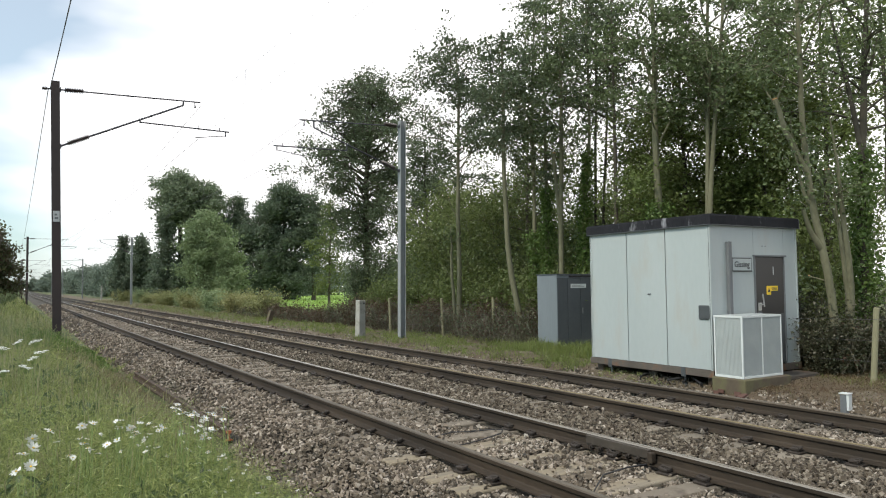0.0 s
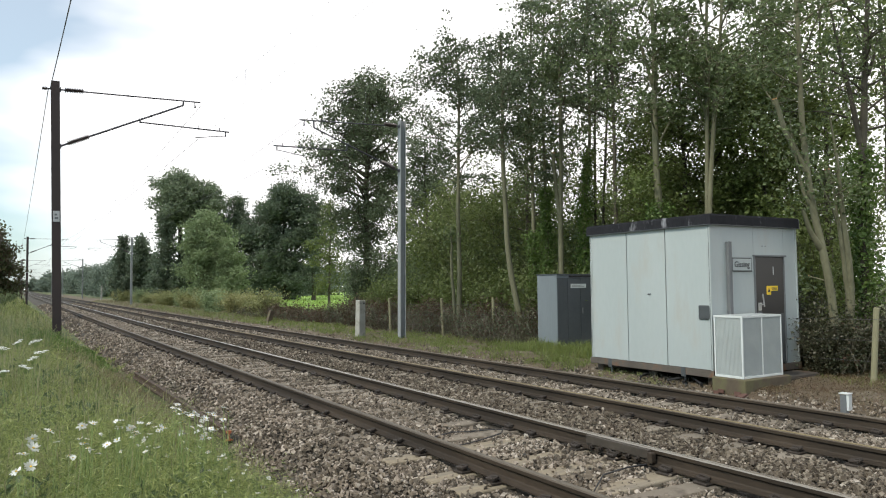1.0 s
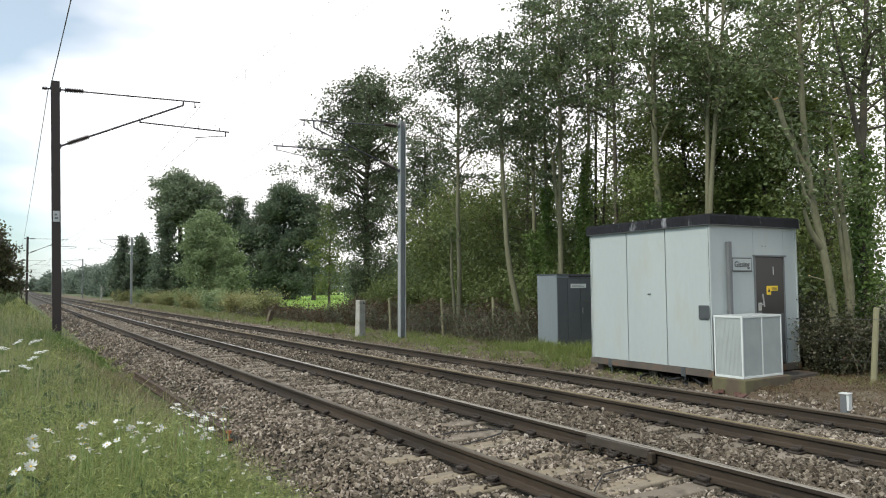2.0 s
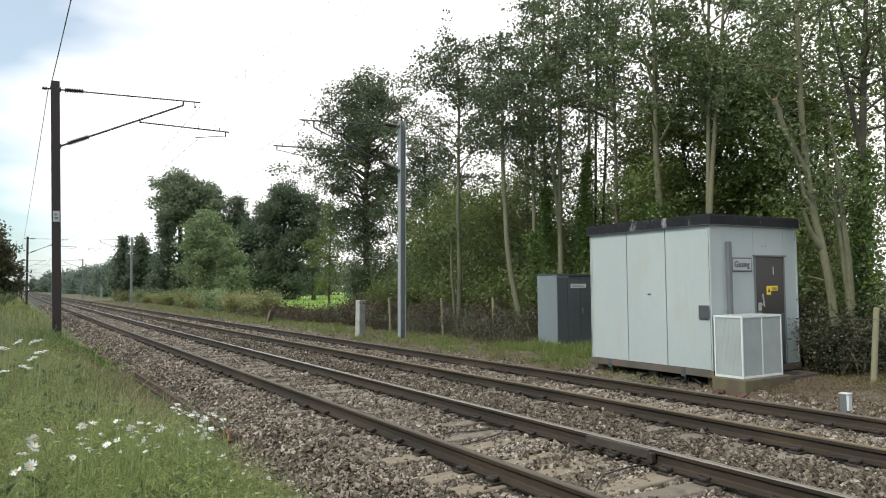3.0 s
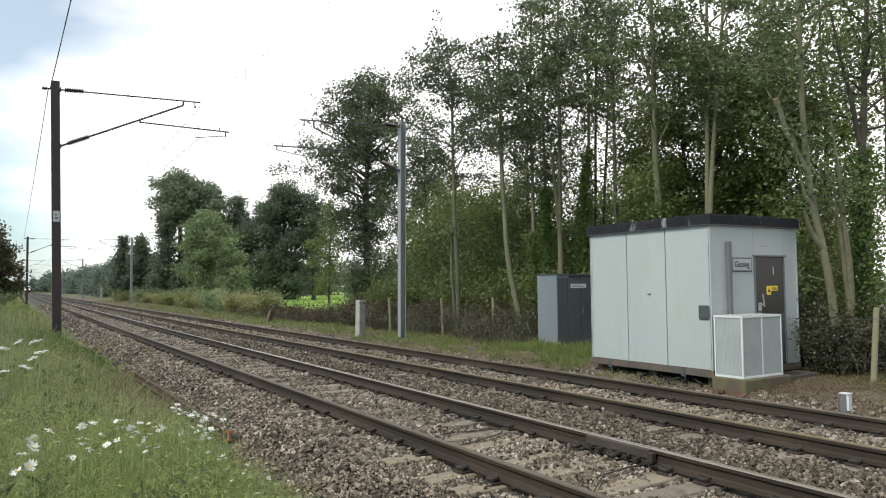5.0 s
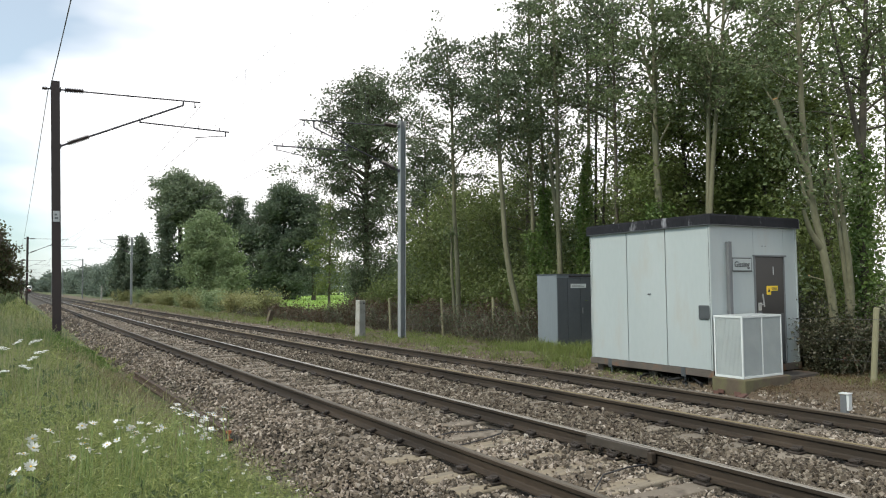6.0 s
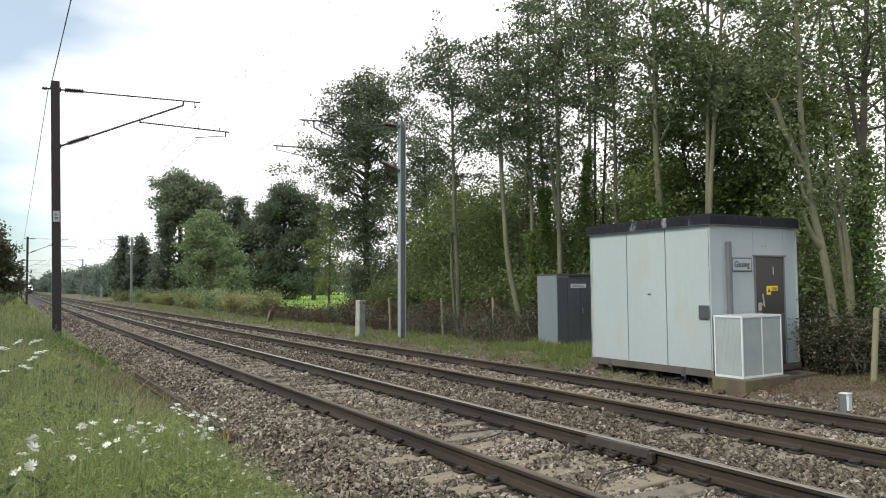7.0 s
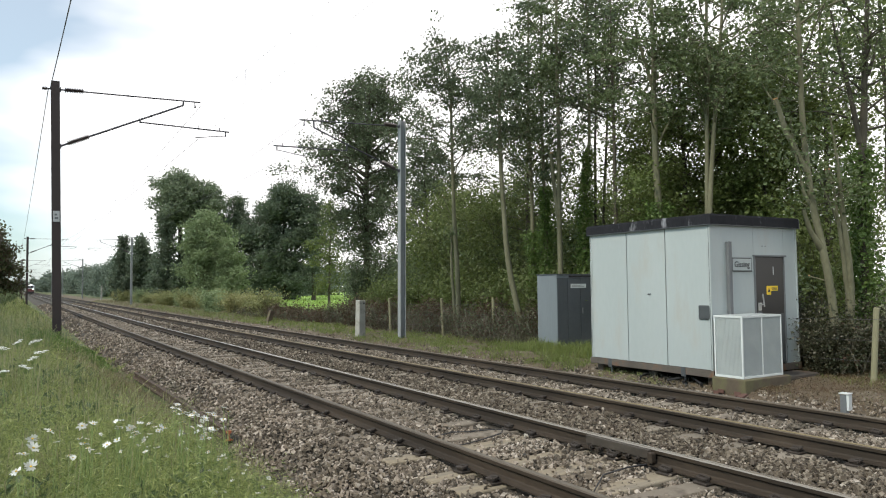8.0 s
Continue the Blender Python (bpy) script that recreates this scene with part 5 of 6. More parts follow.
# ---- equipment hut ----
def lettering(name, text, size, m, mat, parent):
    cu = bpy.data.curves.new(name, "FONT")
    cu.body, cu.size, cu.extrude, cu.offset, cu.align_x, cu.align_y = text, size, 0.002, 0.0025, "CENTER", "CENTER"
    tmp = bpy.data.objects.new(name, cu)
    me = bpy.data.meshes.new_from_object(tmp)
    bpy.data.objects.remove(tmp)
    me.materials.clear()
    me.materials.append(mat)
    ob = new(name, me)
    ob.parent = parent
    ob.matrix_local = m
    return ob


def build_hut():
    """Local axes: x into the hut from the track side, y along the track, z up from the panel foot."""
    L, D, H = 2.99, 2.4, 2.49
    hut = thing("equipment_hut", pose(10.287, 8.137, 0.077, 0, 0, -0.73), "pale grey panelled trackside equipment hut with black flat roof", "hut")
    part("core", block(0.03, D - 0.03, 0.03, L - 0.03, 0.0, H - 0.02), M["seam"], hut)
    for k, (y0, y1) in enumerate(((0.05, 0.982), (1.0, 1.952), (1.97, L - 0.04))):
        part("front_panel", block(-0.004, 0.035, y0, y1, 0.0, H, 0.004), M["panel"], hut)
        part("back_panel", block(D - 0.035, D + 0.004, y0, y1, 0.0, H, 0.004), M["panel"], hut)
    for y0 in (0.0, L - 0.045):
        part("corner_trim", block(-0.016, 0.03, y0 - 0.012, y0 + 0.042, -0.005, H, 0.006), M["panel"], hut)
        part("corner_seam", block(-0.0185, -0.014, y0 + 0.012, y0 + 0.019, 0.0, H - 0.004), M["seam"], hut)
        part("corner_trim", block(D - 0.03, D + 0.016, y0 - 0.012, y0 + 0.055, -0.005, H, 0.008), M["panel"], hut)
    # end wall with the doorway
    dx0, dx1, dz1 = 1.18, 1.985, 1.94
    part("end_panel", block(0.032, dx0 - 0.035, -0.004, 0.035, 0.0, H, 0.003), M["panel"], hut)
    part("end_panel", block(dx1 + 0.03, D - 0.032, -0.004, 0.035, 0.0, H, 0.003), M["panel"], hut)
    part("end_panel", block(dx0 - 0.031, dx1 + 0.026, -0.004, 0.035, dz1 + 0.04, H, 0.003), M["panel"], hut)
    part("end_panel", block(0.032, D - 0.032, L - 0.035, L + 0.004, 0.0, H, 0.003), M["panel"], hut)
    fr = block(dx0 - 0.035, dx0, -0.022, 0.03, 0.02, dz1 + 0.03, 0.004)
    block(dx1, dx1 + 0.03, -0.022, 0.03, 0.02, dz1 + 0.03, 0.004, fr)
    block(dx0 - 0.06, dx1 + 0.06, -0.045, 0.03, dz1 + 0.008, dz1 + 0.04, 0.004, fr)
    part("door_frame", fr, M["grey_pvc"], hut)
    door = part("door", block(dx0 + 0.004, dx1 - 0.004, -0.012, 0.028, 0.02, dz1, 0.004), M["door"], hut, "black painted steel door")
    part("lower_panel", block(dx1 - 0.12, dx1 - 0.01, -0.017, -0.01, 0.03, 0.92, 0.002), M["dark_pad"], door)
    hb = block(dx0 + 0.045, dx0 + 0.13, -0.03, -0.01, 0.98, 1.12, 0.006)
    rod((dx0 + 0.09, -0.03, 1.09), (dx0 + 0.09, -0.08, 1.09), 0.012, hb)
    rod((dx0 + 0.09, -0.08, 1.28), (dx0 + 0.13, -0.08, 1.05), 0.013, hb)
    part("door_handle", hb, M["chrome"], door, "worn steel lever handle")
    part("lock_plate", block(dx0 + 0.03, dx0 + 0.15, -0.02, -0.01, 0.86, 0.97, 0.004), M["grey_pvc"], door)
    w1 = part("warning_sign", block(1.48, 1.6, -0.018, -0.011, 1.26, 1.42, 0.002), M["yellow"], door, "yellow electrical warning sign")
    tri = bmesh.new()
    vs = [tri.verts.new(p) for p in ((1.505, -0.0215, 1.31), (1.575, -0.0215, 1.31), (1.54, -0.0215, 1.385))]
    tri.faces.new(vs)
    ext = bmesh.ops.extrude_face_region(tri, geom=tri.faces[:])
    bmesh.ops.translate(tri, verts=[v for v in ext["geom"] if isinstance(v, bmesh.types.BMVert)], vec=(0, 0.003, 0))
    part("warning_triangle", tri, M["black_ink"], w1)
    w2 = part("warning_sign", block(1.603, 1.8, -0.018, -0.011, 1.33, 1.42, 0.002), M["yellow"], door, "yellow warning text sign")
    for k in range(3):
        part("text_bar", block(1.625, 1.78 - 0.02 * (k % 2), -0.0215, -0.0185, 1.347 + 0.022 * k, 1.355 + 0.022 * k), M["black_ink"], w2)
    part("white_sticker", block(1.675, 1.695, -0.016, -0.0115, 1.62, 1.77), M["white_plate"], door)
    # name board
    sx0, sx1, sz0, sz1 = 0.53, 1.07, 1.68, 1.925
    sign = part("name_sign", block(sx0, sx1, -0.024, -0.005, sz0, sz1, 0.004), M["black_ink"], hut, "white name board with black border and lettering")
    part("sign_face", block(sx0 + 0.018, sx1 - 0.018, -0.028, -0.0235, sz0 + 0.018, sz1 - 0.018, 0.003), M["panel"], sign)
    lettering("sign_lettering", "Gissing", 0.142, pose((sx0 + sx1) / 2 - 0.005, -0.0285, (sz0 + sz1) / 2, 90, 0, 0), M["black_ink"], sign)
    for k in range(2):
        part("wall_fixing", rod((1.4 + 0.08 * k, -0.004, 2.14), (1.4 + 0.08 * k, -0.015, 2.14), 0.008), M["seam"], hut)
    # cable duct on the end wall
    dct = block(0.395, 0.475, -0.075, -0.006, 0.75, 2.2, 0.006)
    part("cable_duct", dct, M["grey_pvc"], hut, "grey plastic cable duct")
    # roof
    rf = part("roof_fascia", block(-0.055, D + 0.055, -0.06, L + 0.055, H + 0.004, H + 0.165, 0.008), M["fascia"], hut, "black felt-covered roof edge, scuffed")
    part("roof_deck", block(-0.04, D + 0.04, -0.045, L + 0.04, H + 0.16, H + 0.185, 0.006), M["fascia"], rf)
    part("drip_edge", block(-0.06, D + 0.06, -0.064, L + 0.06, H - 0.012, H + 0.004, 0.002), M["dark_pad"], rf)
    part("corner_cover", block(-0.068, -0.0, -0.072, 0.0, H + 0.0, H + 0.172, 0.006), M["fascia"], rf)
    # fittings on the long side
    part("vent_cover", block(-0.035, -0.004, 0.03, 0.255, 0.86, 1.1, 0.015, seg=3), M["dark_pad"], hut, "dark grey rounded cover plate")
    lk = block(-0.02, -0.004, 1.36, 1.43, 1.275, 1.3, 0.004)
    rod((-0.02, 1.4, 1.29), (-0.035, 1.4, 1.285), 0.01, lk)
    part("panel_latch", lk, M["grey_pvc"], hut)
    for k in range(2):
        part("faded_label", block(-0.0065, -0.003, 0.13 + 0.075 * k, 0.175 + 0.075 * k, 0.2, 0.29), M["panel"], hut)
    # base frame and feet
    for x0, x1, y0, y1 in ((-0.03, 0.07, -0.03, L + 0.03), (D - 0.07, D + 0.03, -0.03, L + 0.03)):
        part("base_beam", block(x0, x1, y0, y1, -0.125, -0.006, 0.006), M["steel_base"], hut)
    for y0 in (-0.03, L - 0.07):
        part("base_beam", block(0.072, D - 0.072, y0, y0 + 0.1, -0.125, -0.006, 0.006), M["steel_base"], hut)
    for x in (0.02, D - 0.02):
        for y in (0.62, 2.45):
            jk = rod((x, y, -0.36), (x, y, -0.06), 0.018)
            rod((x, y, -0.39), (x, y, -0.355), 0.06, jk)
            block(x - 0.055, x - 0.04, y - 0.05, y + 0.05, -0.16, 0.0, 0.003, jk)
            part("jacking_foot", jk, M["dark_pad"], hut)
        for y in (0.15, 1.5, 2.9):
            part("support_block", block(x - 0.05 + (0.16 if x < 1 else -0.2), x + 0.1 + (0.16 if x < 1 else -0.2), y - 0.08, y + 0.08, -0.42, -0.127, 0.012), M["steel_base"], hut)
    return hut


def build_cage():
    x0, x1, y0, y1, z0, z1 = 10.2, 11.25, 7.49, 8.04, 0.0, 1.02
    cage = thing("cooling_unit_cage", pose(x0, y0, z0), "white perforated metal cage round a cooling unit", "cage")
    W, Dp, H = x1 - x0, y1 - y0, z1 - z0
    t = 0.028
    for x in (0, W - t):
        for y in (0, Dp - t):
            part("corner_post", block(x, x + t, y, y + t, 0, H, 0.004), M["white_trim"], cage)
    for z in (0, H - t * 1.3):
        for y in (0, Dp - t):
            part("rail_bar", block(t, W - t, y + 0.001, y + t - 0.001, z, z + t * 1.3, 0.003), M["white_trim"], cage)
        for x in (0, W - t):
            part("rail_bar", block(x + 0.001, x + t - 0.001, t, Dp - t, z, z + t * 1.3, 0.003), M["white_trim"], cage)
    part("middle_bar", block(W / 2 - 0.012, W / 2 + 0.012, 0.004, t - 0.004, t, H - t, 0.002), M["white_trim"], cage)

    part("mesh_side", block(t, W - t, 0.012, 0.017, t, H - t * 1.3), M["mesh_white"], cage, "pale perforated sheet")
    part("mesh_side", block(t, W - t, Dp - 0.017, Dp - 0.012, t, H - t * 1.3), M["mesh_white"], cage, "pale perforated sheet")
    part("mesh_side", block(0.012, 0.017, t, Dp - t, t, H - t * 1.3), M["mesh_white"], cage, "pale perforated sheet")
    part("mesh_side", block(W - 0.017, W - 0.012, t, Dp - t, t, H - t * 1.3), M["mesh_white"], cage, "pale perforated sheet")
    part("mesh_top", block(0.004, W - 0.004, 0.004, Dp - 0.004, H - 0.006, H + 0.002, 0.001), M["mesh_white"], cage)
    grid = [(np.array([(x, 0.009, t), (x, 0.009, H - t)]), np.full(2, 0.002)) for x in np.arange(t + 0.015, W - t, 0.025)]
    grid += [(np.array([(0.009, y, t), (0.009, y, H - t)]), np.full(2, 0.002)) for y in np.arange(t + 0.015, Dp - t, 0.025)]
    V, F = tube_np(grid, 4)
    tagged(part("wire_grid", mesh_np("wire_grid", V, F, M["mesh_white"]), None, cage, "fine white wire grid"), kind="stuff")
    tagged(part("equipment_plinth", block(10.14, 11.36, 7.42, 8.06, -0.5, -0.002, 0.02), M["concrete"], None), "stained concrete plinth under the cage", "plinth")
    tagged(part("door_step", block(11.4, 12.5, 7.6, 8.05, -0.4, -0.06, 0.015), M["steel_base"], None), "grimy dark step below the hut door", "step")
    rng = random.Random(4)
    bm = block(-0.1, 0.1, -0.05, 0.05, -0.03, 0.035, 0.006)
    me = bpy.data.meshes.new("brick")
    bm.to_mesh(me)
    bm.free()
    me.materials.append(M["brick"])
    for k in range(4):
        b = new("brick", me)
        x, y = rng.uniform(10.02, 10.16), rng.uniform(7.35, 8.0)
        b.matrix_world = pose(x, y, float(ground_z(x, y)) + 0.05, rng.uniform(-14, 14), rng.uniform(-14, 14), rng.uniform(0, 180))
        tagged(b, "loose red brick fragment against the plinth", "brick", "bricks by the plinth")


def build_cabinet():
    cab = thing("equipment_cabinet", pose(12.45, 14.72, -0.12, 0, 0, -0.7), "grey steel trackside cabinet with dark door side", "cabinet")
    W, Dp, H = 1.25, 0.84, 1.93
    part("body", block(0.0, W, 0.012, Dp, 0.0, H, 0.01), M["cab_light"], cab)
    part("top_cap", block(-0.015, W + 0.015, -0.012, Dp + 0.015, H, H + 0.03, 0.006), M["cab_dark"], cab)
    for x0, x1 in ((0.006, 0.35), (0.362, 0.8), (0.81, W - 0.01)):
        d = part("door", block(x0, x1, -0.012, 0.01, 0.08, H - 0.07, 0.005), M["cab_dark"], cab, "dark grey cabinet door")
        if x0 > 0.7:
            part("door_handle", block(x0 + 0.04, x0 + 0.07, -0.035, -0.012, 0.9, 1.05, 0.004), M["grey_pvc"], d)
    part("plinth", block(0.02, W - 0.02, -0.002, Dp - 0.02, -0.25, 0.075, 0.004), M["cab_dark"], cab)
    part("dark_vent", block(0.4, W - 0.05, -0.016, -0.006, H - 0.06, H - 0.012, 0.002), M["black_ink"], cab)
    nt = part("paper_notice", block(0.46, 1.0, -0.017, -0.0125, 1.585, 1.695, 0.001), M["white_trim"], cab, "white notice strip")
    for k in range(2):
        part("text_bar", block(0.5, 0.94 - 0.1 * k, -0.0195, -0.0172, 1.62 + 0.03 * k, 1.63 + 0.03 * k), M["grey_pvc"], nt)


# ---- overhead line ----
def ribbed(a, b, r, n):
    bm = rod(a, b, r * 0.45)
    a, b = Vector(a), Vector(b)
    for i in range(n):
        c = a.lerp(b, (i + 0.5) / n)
        d = (b - a).normalized() * 0.012
        rod(c - d, c + d, r, bm, 12, r * 0.6)
    return bm


def build_mast(m, matkey, h, reach, lean, label, plate=True, group="overhead line masts", flip=1, wire_bracket=True, fall=0.0):
    """Steel mast with cantilever that reaches towards the track (local +x); flip -1 turns it round."""
    mast = thing("overhead_mast", m, label, "mast", group)
    f = flip
    fl, w = 0.1, 0.1
    bm = block(-w, w, -fl, -fl + 0.014, -0.9, h, 0.002)
    block(-w, w, fl - 0.014, fl, -0.9, h, 0.002, bm)
    block(-0.006, 0.006, -fl + 0.0145, fl - 0.0145, -0.9, h, 0, bm)
    if flip < 0:
        for v in bm.verts:
            v.co.x, v.co.y = v.co.y, -v.co.x
    part("column", bm, M[matkey], mast)
    part("footing", block(-0.3, 0.3, -0.3, 0.3, -1.2, -0.28, 0.03), M["post_concrete"], mast)
    z_t, z_b = h - 0.2, h - 1.68
    tie = part("top_tie", rod((f * 0.1, 0, z_t), (f * (reach + 0.25), 0, z_t + 0.03 - fall), 0.02), M["tube"], mast)
    part("insulator", ribbed((f * 0.22, 0, z_t + 0.004), (f * 0.66, 0, z_t + 0.018), 0.075, 11), M["insulator"], tie, "brown ribbed insulator")
    ap = (f * (reach - 0.22), 0, z_t - 0.1 - 1.3 * fall)
    strut = part("strut", rod((f * 0.1, 0, z_b), ap, 0.026), M["tube"], mast)
    a, b = Vector((f * 0.1, 0, z_b)), Vector(ap)
    part("insulator", ribbed(a.lerp(b, 0.06), a.lerp(b, 0.22), 0.08, 11), M["insulator"], strut, "brown ribbed insulator")
    for zz in (z_b, z_t):
        part("hinge_bracket", block(f * 0.1 - 0.03, f * 0.1 + 0.03, -0.06, 0.06, zz - 0.055, zz + 0.055, 0.006), M["tube"], mast)
    p = a.lerp(b, 0.63)
    zr = p.z - 0.07 - 0.6 * fall
    reg = part("registration_tube", rod((p.x, 0, zr), (f * (reach + 1.05), 0, zr - 0.08), 0.02), M["tube"], mast)
    part("clamp", rod((p.x, 0, p.z + 0.03), (p.x, 0, zr - 0.02), 0.022), M["tube"], reg)
    part("clamp", rod((f * (reach + 0.2), 0, zr + 0.05), (f * (reach + 0.2), 0, zr - 0.1), 0.012), M["tube"], reg)
    dr = rod((f * (reach + 0.95), 0, zr - 0.06), (f * (reach + 0.95), 0, zr - 0.22), 0.018)
    part("eye_bolt", rod((f * (reach + 0.78), 0, zr - 0.08), (f * (reach + 0.78), 0, zr + 0.02), 0.012), M["tube"], reg)
    part("drop_bracket", dr, M["tube"], reg)
    part("steady_arm", rod((f * (reach + 0.93), 0, zr - 0.2), (f * (reach + 0.1), 0, zr - 0.31), 0.012), M["tube"], mast)
    zc = z_t + 0.03 - fall
    sc = rod((f * (reach + 0.1), 0, zc), (f * (reach + 0.1), 0, zc - 0.14), 0.014)
    rod((f * (reach + 0.1), -0.05, zc - 0.15), (f * (reach + 0.1), 0.05, zc - 0.15), 0.022, sc)
    part("wire_clamp", sc, M["tube"], tie)
    part("end_clamp", rod(ap, (ap[0] + f * 0.01, 0, z_t + 0.03 - fall), 0.026), M["tube"], tie)
    if wire_bracket:
        rb = rod((-f * 0.08, 0, z_t), (-f * 0.3, 0, z_t), 0.02)
        part("return_wire_bracket", rb, M["tube"], mast)
        part("pin_insulator", ribbed((-f * 0.18, 0, z_t), (-f * 0.3, 0, z_t), 0.05, 4), M["insulator"], mast)
    if plate:
        pl = part("number_plate", block(-0.075, 0.075, -fl - 0.008, -fl - 0.001, 3.3, 3.58, 0.004), M["white_plate"], mast, "white plate with dark marks")
        for k in range(2):
            part("text_bar", block(-0.04, 0.04 - 0.02 * k, -fl - 0.0105, -fl - 0.0085, 3.37 + 0.09 * k, 3.42 + 0.09 * k), M["grey_pvc"], pl)
    return mast


def wire(name, pts, r, label, mat="wire"):
    V, F = tube_np([(np.array(pts), np.full(len(pts), r))], 5)
    return tagged(new(name, mesh_np(name, V, F, M[mat])), label, "wire", "overhead wires")


SPANS = (-42.1, 20.9, 83.9, 146.9, 209.9, 272.9)


def build_overhead():
    L0 = build_mast(pose(1.13, 20.9, 0.0, 0, -1.2, 0), "mast_dark", 6.95, 3.4, 0, "dark brown steel mast with cantilever over the track")
    R0 = build_mast(pose(11.08, 20.9, -0.05, 0, 0.5, 0), "mast_grey", 7.1, 3.3, 0, "galvanised grey steel mast with cantilever over the track", plate=False, flip=-1, wire_bracket=False, fall=0.22)
    for y in SPANS[2:]:
        b = float(bend(y))
        copy_thing(L0, pose(1.15 + b, y, 0.0, 0, 0, 0))
        copy_thing(R0, pose(11.1 + b * 0.7, y, 0.05, 0, 0, 0))
    for mid, zc, st, nm in ((4.6, 5.86, 0.0, "near"), (7.65, 5.78, 0.0, "far")):
        for a, b in zip(SPANS[:-1], SPANS[1:]):
            s = np.linspace(0, 1, 15)
            y = a + (b - a) * s
            x = mid + bend(np.array([a, b]))[0] * (1 - s) + bend(np.array([a, b]))[1] * s
            zt = zc + 0.9 - 2.9 * (s * (1 - s)) * 0.85
            zk = zc - 0.08 * 4 * s * (1 - s) * 0.5
            # nearest spans thinner and paler, as if washed out by sky glare
            wire("contact_wire", np.stack([x, y, zk], 1), 0.0022 if a < 20 else 0.0065, "thin contact wire over the track", "wire_pale" if a < 20 else "wire")
            wire("catenary_wire", np.stack([x, y, zt], 1), 0.0022 if a < 20 else 0.0065, "thin sagging catenary wire over the track", "wire_pale" if a < 20 else "wire")
            if b < 150:
                for k in range(1, 14, 2):
                    wire("dropper", [(x[k], y[k], zk[k]), (x[k], y[k], zt[k])], 0.004, "short dropper wire between contact and catenary wires")
    for a, b in zip(SPANS[:-1], SPANS[1:]):
        s = np.linspace(0, 1, 21)
        xa, xb = 0.78 + float(bend(a)), 0.82 + float(bend(b))
        wire("return_wire", np.stack([xa + (xb - xa) * s, a + (b - a) * s, 6.74 - 4 * (0.5 if a < 0 else 0.12) * s * (1 - s)], 1), 0.011, "dark sagging return wire along the masts")


# ---- small lineside things ----
def build_lineside():
    rng = random.Random(2)
    # fence posts
    fp = bmesh.new()
    rod((0, 0, -0.4), (0.02, 0.01, 1.25), 0.052, fp, 9, 0.046)
    bmesh.ops.bevel(fp, geom=[e for e in fp.edges if abs(e.verts[0].co.z - e.verts[1].co.z) < 0.02], offset=0.012, segments=1, affect="EDGES")
    me = bpy.data.meshes.new("fence_post")
    fp.to_mesh(me)
    fp.free()
    me.materials.append(M["post_wood"])
    line = [(12.35, 6.6), (12.5, 3.9), (12.6, 9.3), (12.9, 11.6), (14.05, 13.4), (14.05, 16.6), (13.35, 18.9), (12.25, 20.2), (11.75, 23.0)]
    line.sort(key=lambda p: p[1])
    for x, y in line:
        p = new("fence_post", me)
        p.matrix_world = pose(x, y, float(ground_z(x, y)), rng.uniform(-3, 3), rng.uniform(-3, 3), rng.uniform(0, 360))
        tagged(p, "weathered round wooden fence post", "fence post", "fence posts")
    for z in (0.35, 0.7, 1.05):
        for (xa, ya), (xb, yb) in zip(line[:-1], line[1:]):
            V, F = tube_np([(np.array([(xa, ya, float(ground_z(xa, ya)) + z), ((xa + xb) / 2, (ya + yb) / 2, float(ground_z((xa + xb) / 2, (ya + yb) / 2)) + z - 0.02), (xb, yb, float(ground_z(xb, yb)) + z)]), np.full(3, 0.003))], 4)
            tagged(new("fence_wire", mesh_np("fence_wire", V, F, M["wire"])), "thin rusty strand of fence wire between posts", "fence wire", "fence wires")
    # concrete posts
    def concrete_post(x, y, w, d, h, tilt, label):
        bm = block(-w / 2, w / 2, -d / 2, d / 2, -0.4, h, 0.02)
        for v in bm.verts:
            if v.co.z > h - 0.05:
                v.co.x *= 0.9
                v.co.y *= 0.9
        ob = part("concrete_post", bm, M["concrete" if h < 1 else "post_concrete"], None)
        ob.matrix_world = pose(x, y, float(ground_z(x, y)), tilt[0], tilt[1], 8)
        return tagged(ob, label, "post")
    cp = concrete_post(10.58, 23.05, 0.27, 0.29, 1.28, (0.5, 0.5), "stout pale concrete post beside the fence")
    part("fixing_hole", rod((0.04, -0.147, 1.17), (0.04, -0.155, 1.17), 0.03), M["seam"], cp)
    concrete_post(11.25, 35.4, 0.24, 0.24, 0.6, (4, 14), "short leaning concrete stump in the cess")
    concrete_post(12.4, 121.0, 0.22, 0.22, 2.2, (0, 0), "tall concrete post far along the line")
    # white marker post
    mk = thing("marker_post", pose(9.56, 5.48, float(ballast_z(9.56)) + 0.0, 0, 0, 10), "small white capped marker post in the cess", "marker")
    part("stake", block(-0.035, 0.035, -0.035, 0.035, -0.2, 0.3, 0.004), M["grey_pvc"], mk)
    part("white_face", block(-0.065, 0.075, -0.075, -0.037, 0.11, 0.345, 0.006), M["white_trim"], mk)
    part("grey_face", block(-0.068, -0.04, -0.036, 0.06, 0.03, 0.34, 0.006), M["grey_pvc"], mk)
    part("cap", block(-0.08, 0.085, -0.085, 0.075, 0.347, 0.362, 0.004), M["white_trim"], mk)
    mk.scale = (0.82, 0.82, 0.9)
    # discarded rail at the foot of the ballast
    prof = [(-0.055, 0), (0.055, 0), (0.055, 0.012), (0.01, 0.03), (0.01, 0.09), (0.03, 0.1), (0.032, 0.13), (-0.032, 0.13), (-0.03, 0.1), (-0.01, 0.09), (-0.01, 0.03), (-0.055, 0.012)]
    n = len(prof)
    Y = np.linspace(9.55, 17.4, 9)
